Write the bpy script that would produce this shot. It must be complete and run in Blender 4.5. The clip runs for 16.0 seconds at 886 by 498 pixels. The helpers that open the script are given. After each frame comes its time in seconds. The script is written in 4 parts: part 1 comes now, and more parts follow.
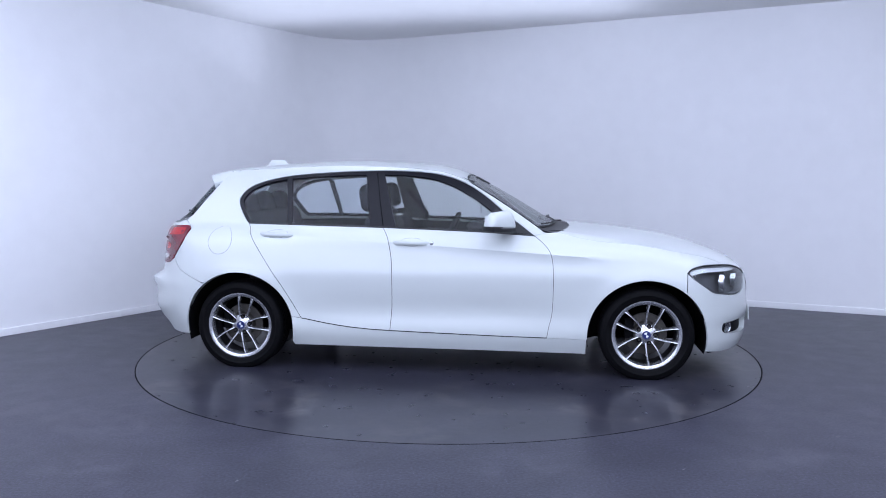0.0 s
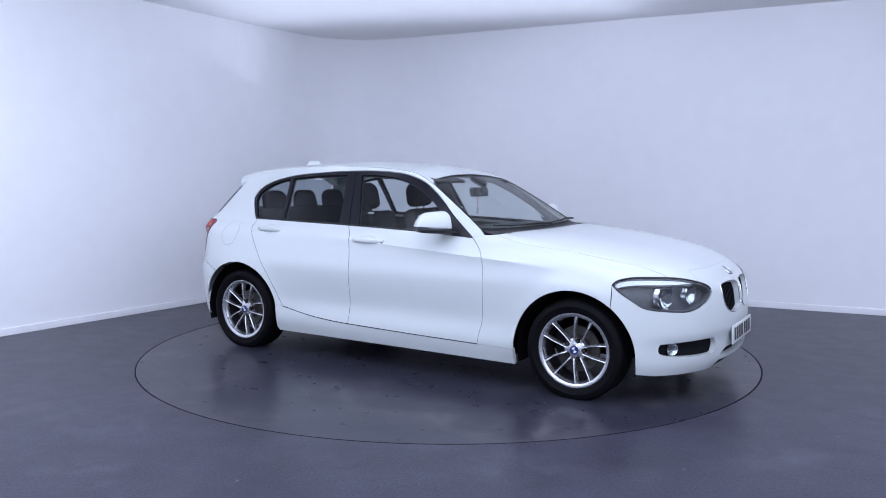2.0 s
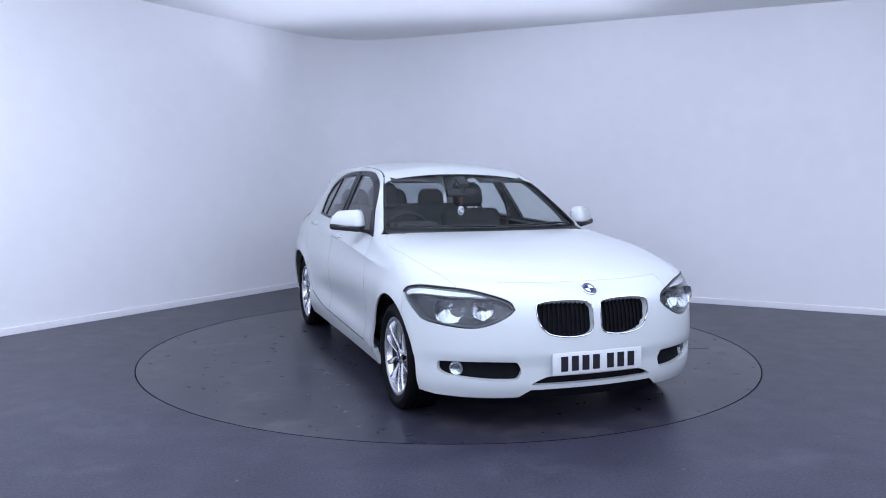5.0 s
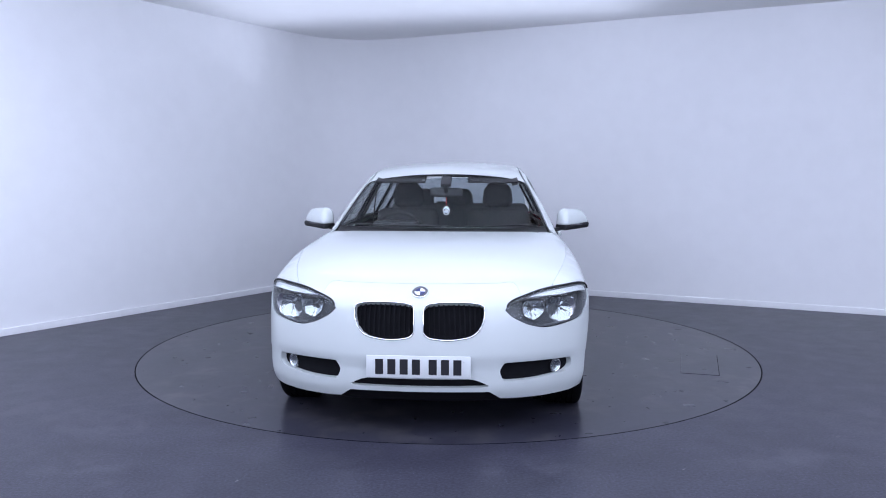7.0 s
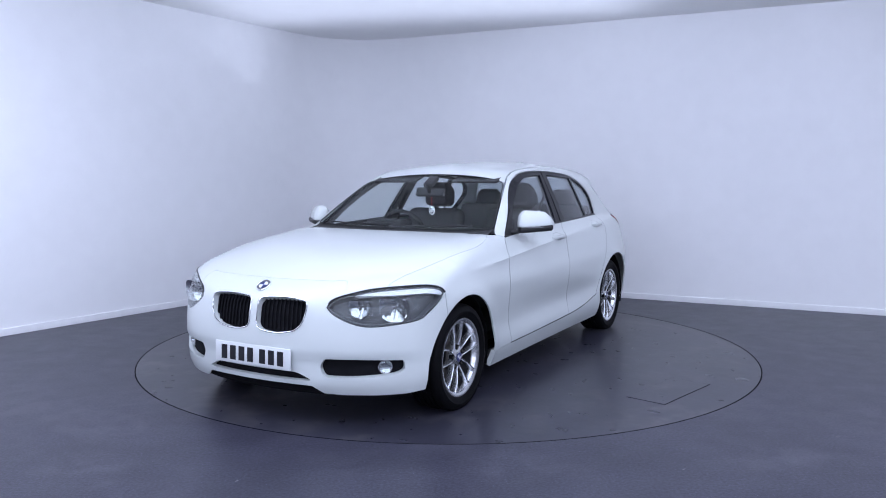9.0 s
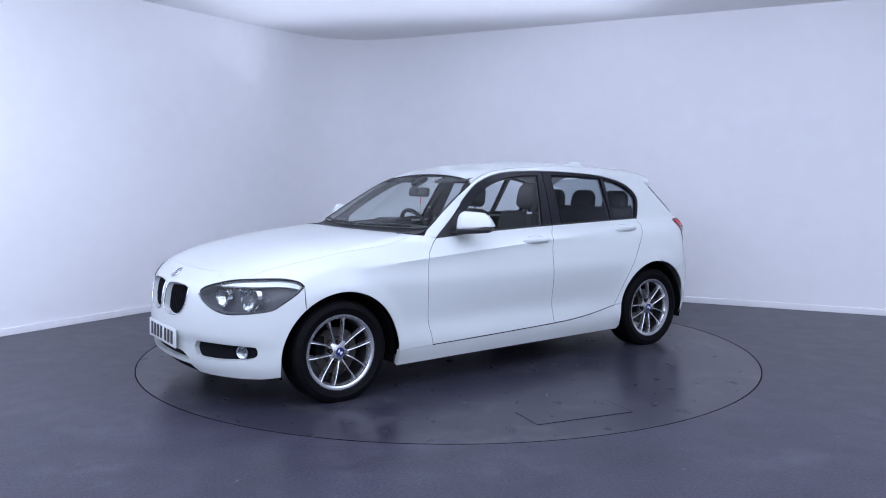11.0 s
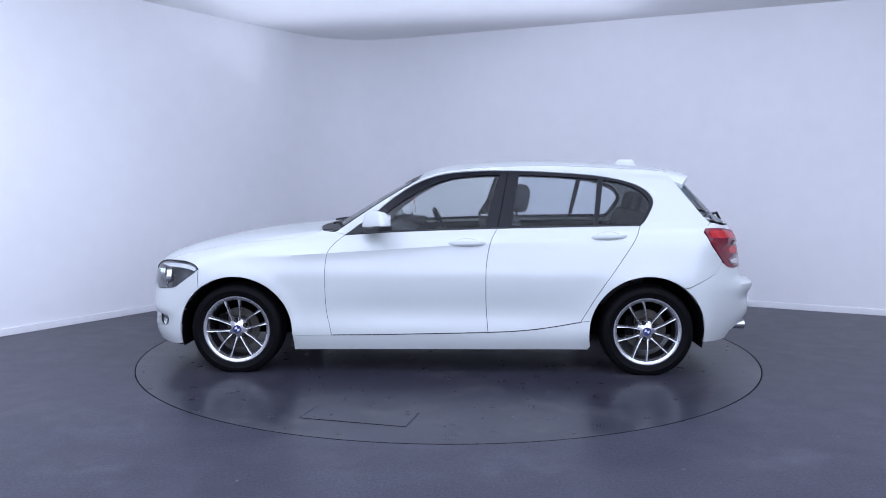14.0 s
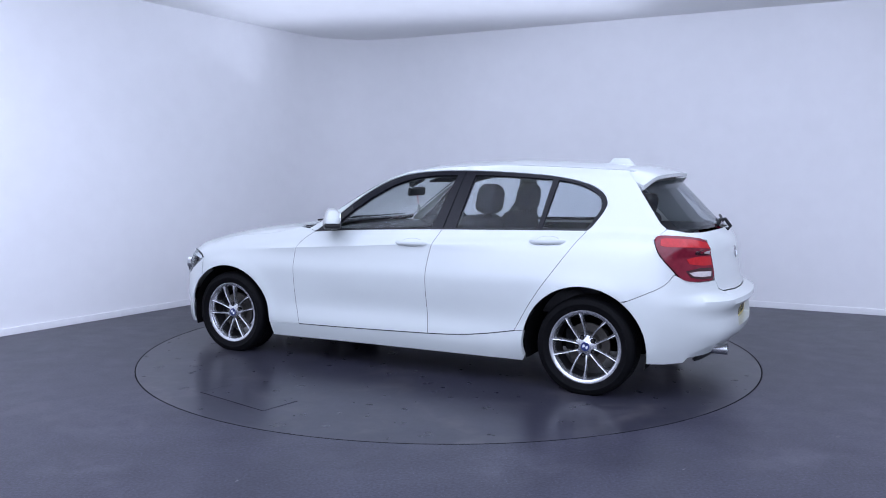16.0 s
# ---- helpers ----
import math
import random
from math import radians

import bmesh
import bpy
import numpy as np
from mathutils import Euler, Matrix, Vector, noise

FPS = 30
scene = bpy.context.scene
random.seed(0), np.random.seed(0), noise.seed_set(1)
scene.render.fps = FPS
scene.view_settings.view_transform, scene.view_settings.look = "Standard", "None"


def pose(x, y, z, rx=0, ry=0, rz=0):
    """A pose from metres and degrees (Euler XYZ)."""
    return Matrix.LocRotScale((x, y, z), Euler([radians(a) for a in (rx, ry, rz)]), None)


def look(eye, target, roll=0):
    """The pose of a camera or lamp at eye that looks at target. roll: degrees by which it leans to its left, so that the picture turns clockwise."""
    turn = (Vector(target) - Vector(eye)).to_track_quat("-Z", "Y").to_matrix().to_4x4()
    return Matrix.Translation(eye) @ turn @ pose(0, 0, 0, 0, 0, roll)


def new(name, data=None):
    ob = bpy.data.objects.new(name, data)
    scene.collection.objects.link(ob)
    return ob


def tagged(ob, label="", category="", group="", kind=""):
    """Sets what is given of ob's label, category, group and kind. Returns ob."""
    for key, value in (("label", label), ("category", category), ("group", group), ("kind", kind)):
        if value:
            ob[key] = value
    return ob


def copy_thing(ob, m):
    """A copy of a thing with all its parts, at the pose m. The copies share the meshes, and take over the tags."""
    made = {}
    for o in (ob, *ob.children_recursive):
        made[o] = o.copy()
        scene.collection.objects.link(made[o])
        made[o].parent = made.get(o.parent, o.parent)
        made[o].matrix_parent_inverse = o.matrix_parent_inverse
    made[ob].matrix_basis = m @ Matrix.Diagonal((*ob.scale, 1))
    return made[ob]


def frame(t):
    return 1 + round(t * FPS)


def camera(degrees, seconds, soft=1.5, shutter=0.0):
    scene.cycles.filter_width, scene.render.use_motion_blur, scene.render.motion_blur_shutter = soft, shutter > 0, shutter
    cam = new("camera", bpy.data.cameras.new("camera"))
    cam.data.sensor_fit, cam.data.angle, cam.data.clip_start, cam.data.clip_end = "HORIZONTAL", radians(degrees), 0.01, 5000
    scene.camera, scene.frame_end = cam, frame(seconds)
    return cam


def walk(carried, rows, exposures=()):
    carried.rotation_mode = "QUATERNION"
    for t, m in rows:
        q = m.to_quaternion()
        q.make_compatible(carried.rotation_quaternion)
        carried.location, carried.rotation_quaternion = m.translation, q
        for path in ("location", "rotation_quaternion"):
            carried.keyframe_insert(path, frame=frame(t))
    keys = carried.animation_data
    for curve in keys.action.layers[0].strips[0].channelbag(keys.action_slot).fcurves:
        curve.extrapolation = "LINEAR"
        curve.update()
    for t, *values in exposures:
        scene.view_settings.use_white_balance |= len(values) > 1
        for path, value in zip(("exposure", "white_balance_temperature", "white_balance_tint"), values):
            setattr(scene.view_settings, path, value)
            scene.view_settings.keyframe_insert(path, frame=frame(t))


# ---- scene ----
from mathutils.geometry import delaunay_2d_cdt

# ---- camera: stands still on a tripod ----
cam = camera(57.87, 16.0, soft=1.0)
EYE = Vector((0.0, -6.011, 1.302))
YAW, PITCH = radians(0.349), radians(-5.2855)
WAY = Vector((-math.sin(YAW) * math.cos(PITCH), math.cos(YAW) * math.cos(PITCH), math.sin(PITCH)))
walk(cam, [(0.0, look(EYE, EYE + WAY, 0.04)), (16.0, look(EYE, EYE + WAY, 0.04))], [(0.0, 0.0), (16.0, 0.0)])

# ---- light: soft cool ceiling panel over and before the turntable, plus added fill lamps ----
world = bpy.data.worlds.new("world")
scene.world = world
world.use_nodes = True
world.node_tree.nodes["Background"].inputs[0].default_value = (0.8, 0.9, 1.0, 1)
world.node_tree.nodes["Background"].inputs[1].default_value = 0.05
COOL = (0.845, 0.94, 1.25)


def area_lamp(name, m, sx, sy, watts, spread=180):
    data = bpy.data.lights.new(name, "AREA")
    data.spread = radians(spread)
    data.shape, data.size, data.size_y, data.energy, data.color = "RECTANGLE", sx, sy, watts, COOL
    ob = new(name, data)
    ob.matrix_world = m
    return ob


area_lamp("ceiling_panel", pose(0.3, -3.85, 2.875), 10.0, 5.1, 325)
# Unseen fills without fixtures, added to brighten the walls and the visible ceiling.
area_lamp("wash_back", pose(0.5, 0.0, 2.58, 154, 0, -8), 5.0, 0.2, 30)
area_lamp("wash_ceiling", pose(-0.25, 1.65, 2.30, 180, 0, -10), 4.1, 1.6, 10.5, 118)
area_lamp("wash_left", pose(-2.2, -2.6, 2.5, 96, 0, 57), 3.0, 0.8, 35, 140)
area_lamp("wash_right", pose(3.4, -1.6, 2.6, 94, 0, -26), 3.0, 0.6, 15)
# Unseen fill behind the camera, added to lift the car's near side.
area_lamp("front_fill", pose(0.3, -7.8, 2.15, 80, 0, 0), 12.0, 1.5, 134)


# ---- materials ----
def material(name, colour, rough=0.5, metal=0.0, grain=0.0, scale=20.0, bump=0.0, bump_scale=200.0, coat=0.0, transmission=0.0, ior=1.45,
             rough_var=0.0, emit=0.0, specks=0.0, large=0.0, large_scale=1.5, specular=0.5, coat_rough=0.03):
    m = bpy.data.materials.new(name)
    m.use_nodes = True
    nt = m.node_tree
    b = nt.nodes["Principled BSDF"]
    b.inputs["Base Color"].default_value = (*colour, 1)
    b.inputs["Roughness"].default_value = rough
    b.inputs["Metallic"].default_value = metal
    b.inputs["Coat Weight"].default_value = coat
    b.inputs["Coat Roughness"].default_value = coat_rough
    b.inputs["Transmission Weight"].default_value = transmission
    b.inputs["IOR"].default_value = ior
    b.inputs["Specular IOR Level"].default_value = specular
    if emit:
        b.inputs["Emission Color"].default_value = (*colour, 1)
        b.inputs["Emission Strength"].default_value = emit
    if grain or large or rough_var or bump:
        co = nt.nodes.new("ShaderNodeTexCoord")

        def noise_at(s, detail=4.0):
            n = nt.nodes.new("ShaderNodeTexNoise")
            n.inputs["Scale"].default_value, n.inputs["Detail"].default_value = s, detail
            nt.links.new(co.outputs["Object"], n.inputs["Vector"])
            return n.outputs["Fac"]

        def span(fac, lo, hi):
            r = nt.nodes.new("ShaderNodeMapRange")
            r.inputs["From Min"].default_value, r.inputs["From Max"].default_value = 0.3, 0.7
            r.inputs["To Min"].default_value, r.inputs["To Max"].default_value = lo, hi
            nt.links.new(fac, r.inputs["Value"])
            return r.outputs["Result"]

        if grain or large:
            mul = nt.nodes.new("ShaderNodeMath")
            mul.operation = "MULTIPLY"
            nt.links.new(span(noise_at(scale), 1 - grain, 1 + grain), mul.inputs[0])
            nt.links.new(span(noise_at(large_scale), 1 - large, 1 + large), mul.inputs[1])
            if specks:
                fleck = nt.nodes.new("ShaderNodeMapRange")
                fleck.inputs["From Min"].default_value, fleck.inputs["From Max"].default_value = 0.66, 0.74
                fleck.inputs["To Min"].default_value, fleck.inputs["To Max"].default_value = 1.0, 1.0 + specks
                nt.links.new(noise_at(190.0, 2.0), fleck.inputs["Value"])
                both = nt.nodes.new("ShaderNodeMath")
                both.operation = "MULTIPLY"
                nt.links.new(mul.outputs[0], both.inputs[0])
                nt.links.new(fleck.outputs[0], both.inputs[1])
                mul = both
            v = nt.nodes.new("ShaderNodeVectorMath")
            v.operation = "SCALE"
            v.inputs[0].default_value = colour
            nt.links.new(mul.outputs[0], v.inputs["Scale"])
            nt.links.new(v.outputs[0], b.inputs["Base Color"])
        if rough_var:
            nt.links.new(span(noise_at(large_scale * 2.3, 6.0), max(0.02, rough - rough_var), rough + rough_var), b.inputs["Roughness"])
        if bump:
            bn = nt.nodes.new("ShaderNodeBump")
            bn.inputs["Strength"].default_value, bn.inputs["Distance"].default_value = bump, 0.002
            nt.links.new(noise_at(bump_scale, 6.0), bn.inputs["Height"])
            nt.links.new(bn.outputs[0], b.inputs["Normal"])
    return m


WALL = material("wall_paint", (0.86, 0.86, 0.87), 0.75, grain=0.012, scale=6, large=0.015, large_scale=0.8, bump=0.15, bump_scale=120)
CEIL = material("ceiling_paint", (0.90, 0.90, 0.90), 0.8, grain=0.01, scale=5, bump=0.1)
SKIRT = material("skirting_paint", (0.78, 0.78, 0.79), 0.4, grain=0.02, scale=15)
FLOOR = material("dark_floor_paint", (0.037, 0.0365, 0.053), 0.36, grain=0.42, scale=70, large=0.13, large_scale=3.1, rough_var=0.02, bump=0.25, bump_scale=90, specular=0.25, specks=2.2)
TABLE = material("turntable_paint", (0.030, 0.030, 0.043), 0.28, grain=0.15, scale=30, large=0.14, large_scale=4.0, rough_var=0.008, specular=0.3)
SEAM = material("worn_hatch_seam", (0.014, 0.014, 0.018), 0.5, grain=0.3, scale=40, specular=0.2)
GAP = material("black_rubber_gap", (0.006, 0.006, 0.008), 0.8, grain=0.2, specular=0.15)
SCUFF = material("pale_floor_scuff", (0.22, 0.22, 0.22), 0.6, grain=0.3, scale=60)
PAINT = material("white_car_paint", (0.62, 0.655, 0.645), 0.38, grain=0.006, scale=900, coat=0.9, coat_rough=0.20, large=0.008, large_scale=3)
BLACK = material("black_plastic", (0.012, 0.012, 0.014), 0.45, grain=0.15, scale=80, bump=0.1)
PILLAR = material("satin_black_pillar", (0.009, 0.009, 0.013), 0.30, grain=0.1, scale=60, specular=0.25)


def worn(m, dust, lo, hi, size, most):
    """Lays broken, dusty wear of a pale colour over a floor paint, and dulls its gloss there."""
    nt = m.node_tree
    b = nt.nodes["Principled BSDF"]
    co = nt.nodes.new("ShaderNodeTexCoord")

    def patches(scale, detail, a, z, twist):
        n = nt.nodes.new("ShaderNodeTexNoise")
        n.inputs["Scale"].default_value, n.inputs["Detail"].default_value, n.inputs["Distortion"].default_value = scale, detail, twist
        r = nt.nodes.new("ShaderNodeMapRange")
        r.inputs["From Min"].default_value, r.inputs["From Max"].default_value = a, z
        nt.links.new(co.outputs["Object"], n.inputs["Vector"])
        nt.links.new(n.outputs["Fac"], r.inputs["Value"])
        return r.outputs["Result"]

    both = nt.nodes.new("ShaderNodeMath")
    both.operation = "MULTIPLY"
    both.use_clamp = True
    nt.links.new(patches(size, 3.0, lo, hi, 0.6), both.inputs[0])
    fine = nt.nodes.new("ShaderNodeMath")
    fine.operation = "MULTIPLY"
    fine.inputs[1].default_value = most
    nt.links.new(patches(size * 3.2, 9.0, 0.44, 0.64, 0.8), fine.inputs[0])
    nt.links.new(fine.outputs[0], both.inputs[1])
    mix = nt.nodes.new("ShaderNodeMix")
    mix.data_type = "RGBA"
    nt.links.new(both.outputs[0], mix.inputs["Factor"])
    nt.links.new(b.inputs["Base Color"].links[0].from_socket, mix.inputs[6])
    mix.inputs[7].default_value = (*dust, 1)
    nt.links.new(mix.outputs[2], b.inputs["Base Color"])
    dull = nt.nodes.new("ShaderNodeMath")
    dull.operation = "MULTIPLY_ADD"
    dull.inputs[1].default_value = 0.02
    nt.links.new(both.outputs[0], dull.inputs[0])
    nt.links.new(b.inputs["Roughness"].links[0].from_socket, dull.inputs[2])
    nt.links.new(dull.outputs[0], b.inputs["Roughness"])


worn(TABLE, (0.140, 0.130, 0.130), 0.47, 0.68, 1.6, 0.42)
worn(FLOOR, (0.110, 0.106, 0.130), 0.46, 0.68, 1.6, 0.35)
UNDER = material("underbody_black", (0.005, 0.005, 0.006), 0.9, grain=0.2, scale=15, specular=0.08)


def glass(name, tint, power_of=5.4, base=0.015):
    """See-through glass whose gloss grows towards grazing view."""
    m = bpy.data.materials.new(name)
    m.use_nodes = True
    nt = m.node_tree
    nt.nodes.remove(nt.nodes["Principled BSDF"])
    clear, gloss, mix, edge, power, scale = (nt.nodes.new("ShaderNode" + k) for k in ("BsdfTransparent", "BsdfGlossy", "MixShader", "LayerWeight", "Math", "Math"))
    clear.inputs["Color"].default_value = (*tint, 1)
    gloss.inputs["Roughness"].default_value = 0.02
    power.operation, scale.operation = "POWER", "MULTIPLY_ADD"
    power.inputs[1].default_value = power_of
    scale.inputs[1].default_value, scale.inputs[2].default_value = 0.85, base
    nt.links.new(edge.outputs["Facing"], power.inputs[0])
    nt.links.new(power.outputs[0], scale.inputs[0])
    nt.links.new(scale.outputs[0], mix.inputs[0])
    nt.links.new(clear.outputs[0], mix.inputs[1])
    nt.links.new(gloss.outputs[0], mix.inputs[2])
    nt.links.new(mix.outputs[0], nt.nodes["Material Output"].inputs["Surface"])
    return m


GLASS = glass("clear_glass", (0.93, 0.95, 0.95))
SCREENGLASS = glass("windscreen_glass", (0.92, 0.945, 0.945), 6.5, 0.006)
TINT = glass("tinted_glass", (0.91, 0.935, 0.95))
DARKTINT = glass("dark_tinted_glass", (0.72, 0.75, 0.77))
CHROME = material("chrome", (0.78, 0.79, 0.80), 0.10, metal=1.0)
ALLOY = material("silver_alloy", (0.64, 0.65, 0.67), 0.26, metal=0.92, grain=0.03, scale=90, bump=0.05)
# Barrel alloy is near-black and disc steel dimmed: painted shade behind the spokes.
ALLOY_SHADED = material("shaded_barrel_alloy", (0.022, 0.022, 0.025), 0.5, metal=0.3, grain=0.1, scale=40)
DISC = material("darkened_disc_steel", (0.07, 0.065, 0.06), 0.5, metal=0.8, grain=0.15, scale=60)
RUBBER = material("tyre_rubber", (0.0045, 0.0045, 0.0055), 0.58, grain=0.2, scale=50, bump=0.15, bump_scale=160, specular=0.09)
REDLENS = material("red_lens", (0.46, 0.012, 0.018), 0.25, grain=0.12, scale=60, coat=0.2, coat_rough=0.1)
REDMID = material("maroon_lens", (0.17, 0.010, 0.024), 0.22, grain=0.15, scale=45, coat=0.3, coat_rough=0.1)
REDDARK = material("deep_red_lens", (0.045, 0.004, 0.008), 0.08, grain=0.15, scale=40, coat=1.0)
CLEARLENS = material("pale_lens", (0.55, 0.50, 0.50), 0.15, coat=1.0, grain=0.1, scale=80)
LAMPGREY = material("headlamp_housing", (0.11, 0.11, 0.12), 0.35, grain=0.1, scale=40)
LAMPREF = material("lamp_reflector_bowl", (0.62, 0.63, 0.65), 0.20, metal=1.0, bump=0.2, bump_scale=120)
REFLECT = material("mirror_silver", (0.88, 0.89, 0.90), 0.04, metal=1.0)
BLUE = material("badge_blue", (0.010, 0.022, 0.12), 0.3, coat=0.4)
WHITE = material("badge_white", (0.8, 0.8, 0.82), 0.25, coat=1.0)
PLATEW = material("white_plate", (0.68, 0.70, 0.70), 0.35, grain=0.01, scale=200)
PLATEY = material("yellow_plate", (0.75, 0.60, 0.08), 0.35, grain=0.01, scale=200)
INK = material("black_plate_print", (0.012, 0.012, 0.016), 0.4)
CLOTH = material("dark_grey_cloth", (0.045, 0.045, 0.050), 0.9, grain=0.10, scale=60)
TRIM = material("dark_cabin_trim", (0.030, 0.030, 0.033), 0.6, grain=0.15, scale=60, bump=0.15)
HEADLINER = material("pale_headliner", (0.25, 0.25, 0.25), 0.9, grain=0.04, scale=120)
REDSTRING = material("red_cord", (0.5, 0.03, 0.04), 0.7)


# ---- mesh helpers ----
def mesh_object(name, bm, mats, parent=None, smooth=None, label=""):
    bmesh.ops.recalc_face_normals(bm, faces=bm.faces[:]) if smooth != "keep" else None
    me = bpy.data.meshes.new(name)
    bm.to_mesh(me)
    bm.free()
    for mt in (mats if isinstance(mats, (list, tuple)) else [mats]):
        me.materials.append(mt)
    me.shade_smooth()
    if smooth != "all":
        me.set_sharp_from_angle(angle=radians(38))
    ob = new(name, me)
    ob.parent = parent
    if label:
        tagged(ob, label)
    return ob


def part(name, bm, mats, parent, label="", smooth=None):
    return mesh_object(name, bm, mats, parent, smooth, label)


def add_box(bm, c, s, rot=None, bevel=0.0, seg=2):
    r = bmesh.ops.create_cube(bm, size=1)
    vs = r["verts"]
    m = Matrix.Translation(c) @ (rot.to_4x4() if rot else Matrix()) @ Matrix.Diagonal((*s, 1))
    bmesh.ops.transform(bm, matrix=m, verts=vs)
    if bevel:
        es = list({e for v in vs for e in v.link_edges})
        bmesh.ops.bevel(bm, geom=es, offset=bevel, segments=seg, profile=0.5, affect="EDGES")


def rbox(c, s, bevel=0.01, rot=None, seg=2):
    bm = bmesh.new()
    add_box(bm, c, s, rot, bevel, seg)
    return bm


def revolve(profile, axis="y", steps=48, at=(0, 0, 0), arc=(0.0, 2 * math.pi)):
    """A surface of turning: profile is (radius, along) pairs, about the y, x or z axis."""
    bm = bmesh.new()
    rings, full = [], abs(arc[1] - arc[0] - 2 * math.pi) < 1e-6
    n = steps if full else steps + 1
    for k in range(n):
        a = arc[0] + (arc[1] - arc[0]) * k / steps
        ring = []
        for r, h in profile:
            c, s = r * math.cos(a), r * math.sin(a)
            p = (c, h, s) if axis == "y" else ((h, c, s) if axis == "x" else (c, s, h))
            ring.append(bm.verts.new(Vector(p) + Vector(at)))
        rings.append(ring)
    for k in range(n if full else n - 1):
        a, b = rings[k], rings[(k + 1) % n]
        for i in range(len(profile) - 1):
            bm.faces.new((a[i], a[i + 1], b[i + 1], b[i]))
    bmesh.ops.remove_doubles(bm, verts=bm.verts[:], dist=1e-5)
    return bm


def tube(points, radius, sides=8, closed=False):
    bm = bmesh.new()
    pts = [Vector(p) for p in points]
    rings = []
    n = len(pts)
    for i, p in enumerate(pts):
        a = pts[(i - 1) % n] if closed or i else p
        b = pts[(i + 1) % n] if closed or i < n - 1 else p
        d = (b - a).normalized()
        u = d.cross(Vector((0, 0, 1)) if abs(d.z) < 0.9 else Vector((1, 0, 0))).normalized()
        v = d.cross(u)
        rings.append([bm.verts.new(p + radius * (math.cos(2 * math.pi * k / sides) * u + math.sin(2 * math.pi * k / sides) * v)) for k in range(sides)])
    for i in range(n if closed else n - 1):
        a, b = rings[i], rings[(i + 1) % n]
        for k in range(sides):
            bm.faces.new((a[k], a[(k + 1) % sides], b[(k + 1) % sides], b[k]))
    if not closed:
        bm.faces.new(rings[0]), bm.faces.new(rings[-1])
    return bm


def merge(target, source):
    me = bpy.data.meshes.new("tmp")
    source.to_mesh(me)
    source.free()
    target.from_mesh(me)
    bpy.data.meshes.remove(me)
    return target


# ---- the room ----
WALL_H = 2.905
CORNER = Vector((-1.286, 3.979))
LEFT_DIR = Vector((-0.53999, -0.84167))
RIGHT_DIR = Vector((0.90038, -0.43510))
TAN = 0.85


def room_outline():
    pts = [CORNER + LEFT_DIR * 13.0]
    a, b = CORNER + LEFT_DIR * TAN, CORNER + RIGHT_DIR * TAN
    for k in range(21):
        s = k / 20
        pts.append(a * (1 - s) ** 2 + CORNER * 2 * s * (1 - s) + b * s ** 2)
    pts.append(CORNER + RIGHT_DIR * 12.0)
    return pts


def sweep(name, outline, section, mat, label, category):
    """Sweeps a closed section of (inward, height) pairs along an outline."""
    bm = bmesh.new()
    rows = []
    for i, p in enumerate(outline):
        a, b = outline[max(i - 1, 0)], outline[min(i + 1, len(outline) - 1)]
        d = (b - a).normalized()
        inward = Vector((d.y, -d.x))
        rows.append([bm.verts.new((p.x + inward.x * s, p.y + inward.y * s, h)) for s, h in section])
    for a, b in zip(rows, rows[1:]):
        for k in range(len(section)):
            j = (k + 1) % len(section)
            bm.faces.new((a[k], a[j], b[j], b[k]))
    bm.faces.new(rows[0]), bm.faces.new(rows[-1])
    ob = mesh_object(name, bm, mat)
    return tagged(ob, label, category, kind="structure")


OUT = room_outline()
sweep("wall_curved", OUT, [(0, -0.01), (0, WALL_H), (-0.12, WALL_H), (-0.12, -0.01)], WALL, "smooth white studio wall with a rounded inner corner", "wall")
sweep("baseboard", OUT, [(0.0, 0.0), (0.014, 0.0), (0.014, 0.050), (0.011, 0.058), (0.0, 0.058)], SKIRT, "low white painted skirting board along the wall", "skirting")
BACK = [OUT[-1], Vector((9.0, -8.0)), Vector((-8.0, -8.0)), OUT[0]]
sweep("wall_back", BACK, [(0, -0.01), (0, WALL_H), (-0.12, WALL_H), (-0.12, -0.01)], WALL, "plain white wall that closes the studio behind", "wall")

bm = bmesh.new()
add_box(bm, (0, -1.5, WALL_H + 0.06), (26, 18, 0.12))
tagged(mesh_object("ceiling", bm, CEIL), "flat white painted studio ceiling, softly lit from below", "ceiling", kind="structure")

TR = 2.2276
bm = bmesh.new()
outer = [bm.verts.new((x, y, 0)) for x, y in ((-13, -10.5), (13, -10.5), (13, 7.5), (-13, 7.5))]
ringv = [bm.verts.new(((TR + 0.003) * math.cos(2 * math.pi * k / 128), (TR + 0.003) * math.sin(2 * math.pi * k / 128), 0)) for k in range(128)]
es = [bm.edges.new((outer[k], outer[(k + 1) % 4])) for k in range(4)] + [bm.edges.new((ringv[k], ringv[(k + 1) % 128])) for k in range(128)]
bmesh.ops.triangle_fill(bm, use_beauty=True, edges=es)
for f in [f for f in bm.faces if f.calc_center_median().xy.length < TR - 0.05]:
    bm.faces.remove(f)
low = [bm.verts.new((v.co.x, v.co.y, -0.05)) for v in ringv]
for k in range(128):
    bm.faces.new((ringv[k], ringv[(k + 1) % 128], low[(k + 1) % 128], low[k]))
tagged(mesh_object("floor", bm, FLOOR), "dark blue-grey painted studio floor, slightly glossy and scuffed", "floor", kind="structure")
bm = revolve([(0.0, -0.06), (TR + 0.03, -0.06), (TR + 0.03, -0.05), (0.0, -0.05)], "z", 64)
tagged(mesh_object("floor_pit", bm, GAP), "black pit under the turntable edge", "floor", kind="structure")
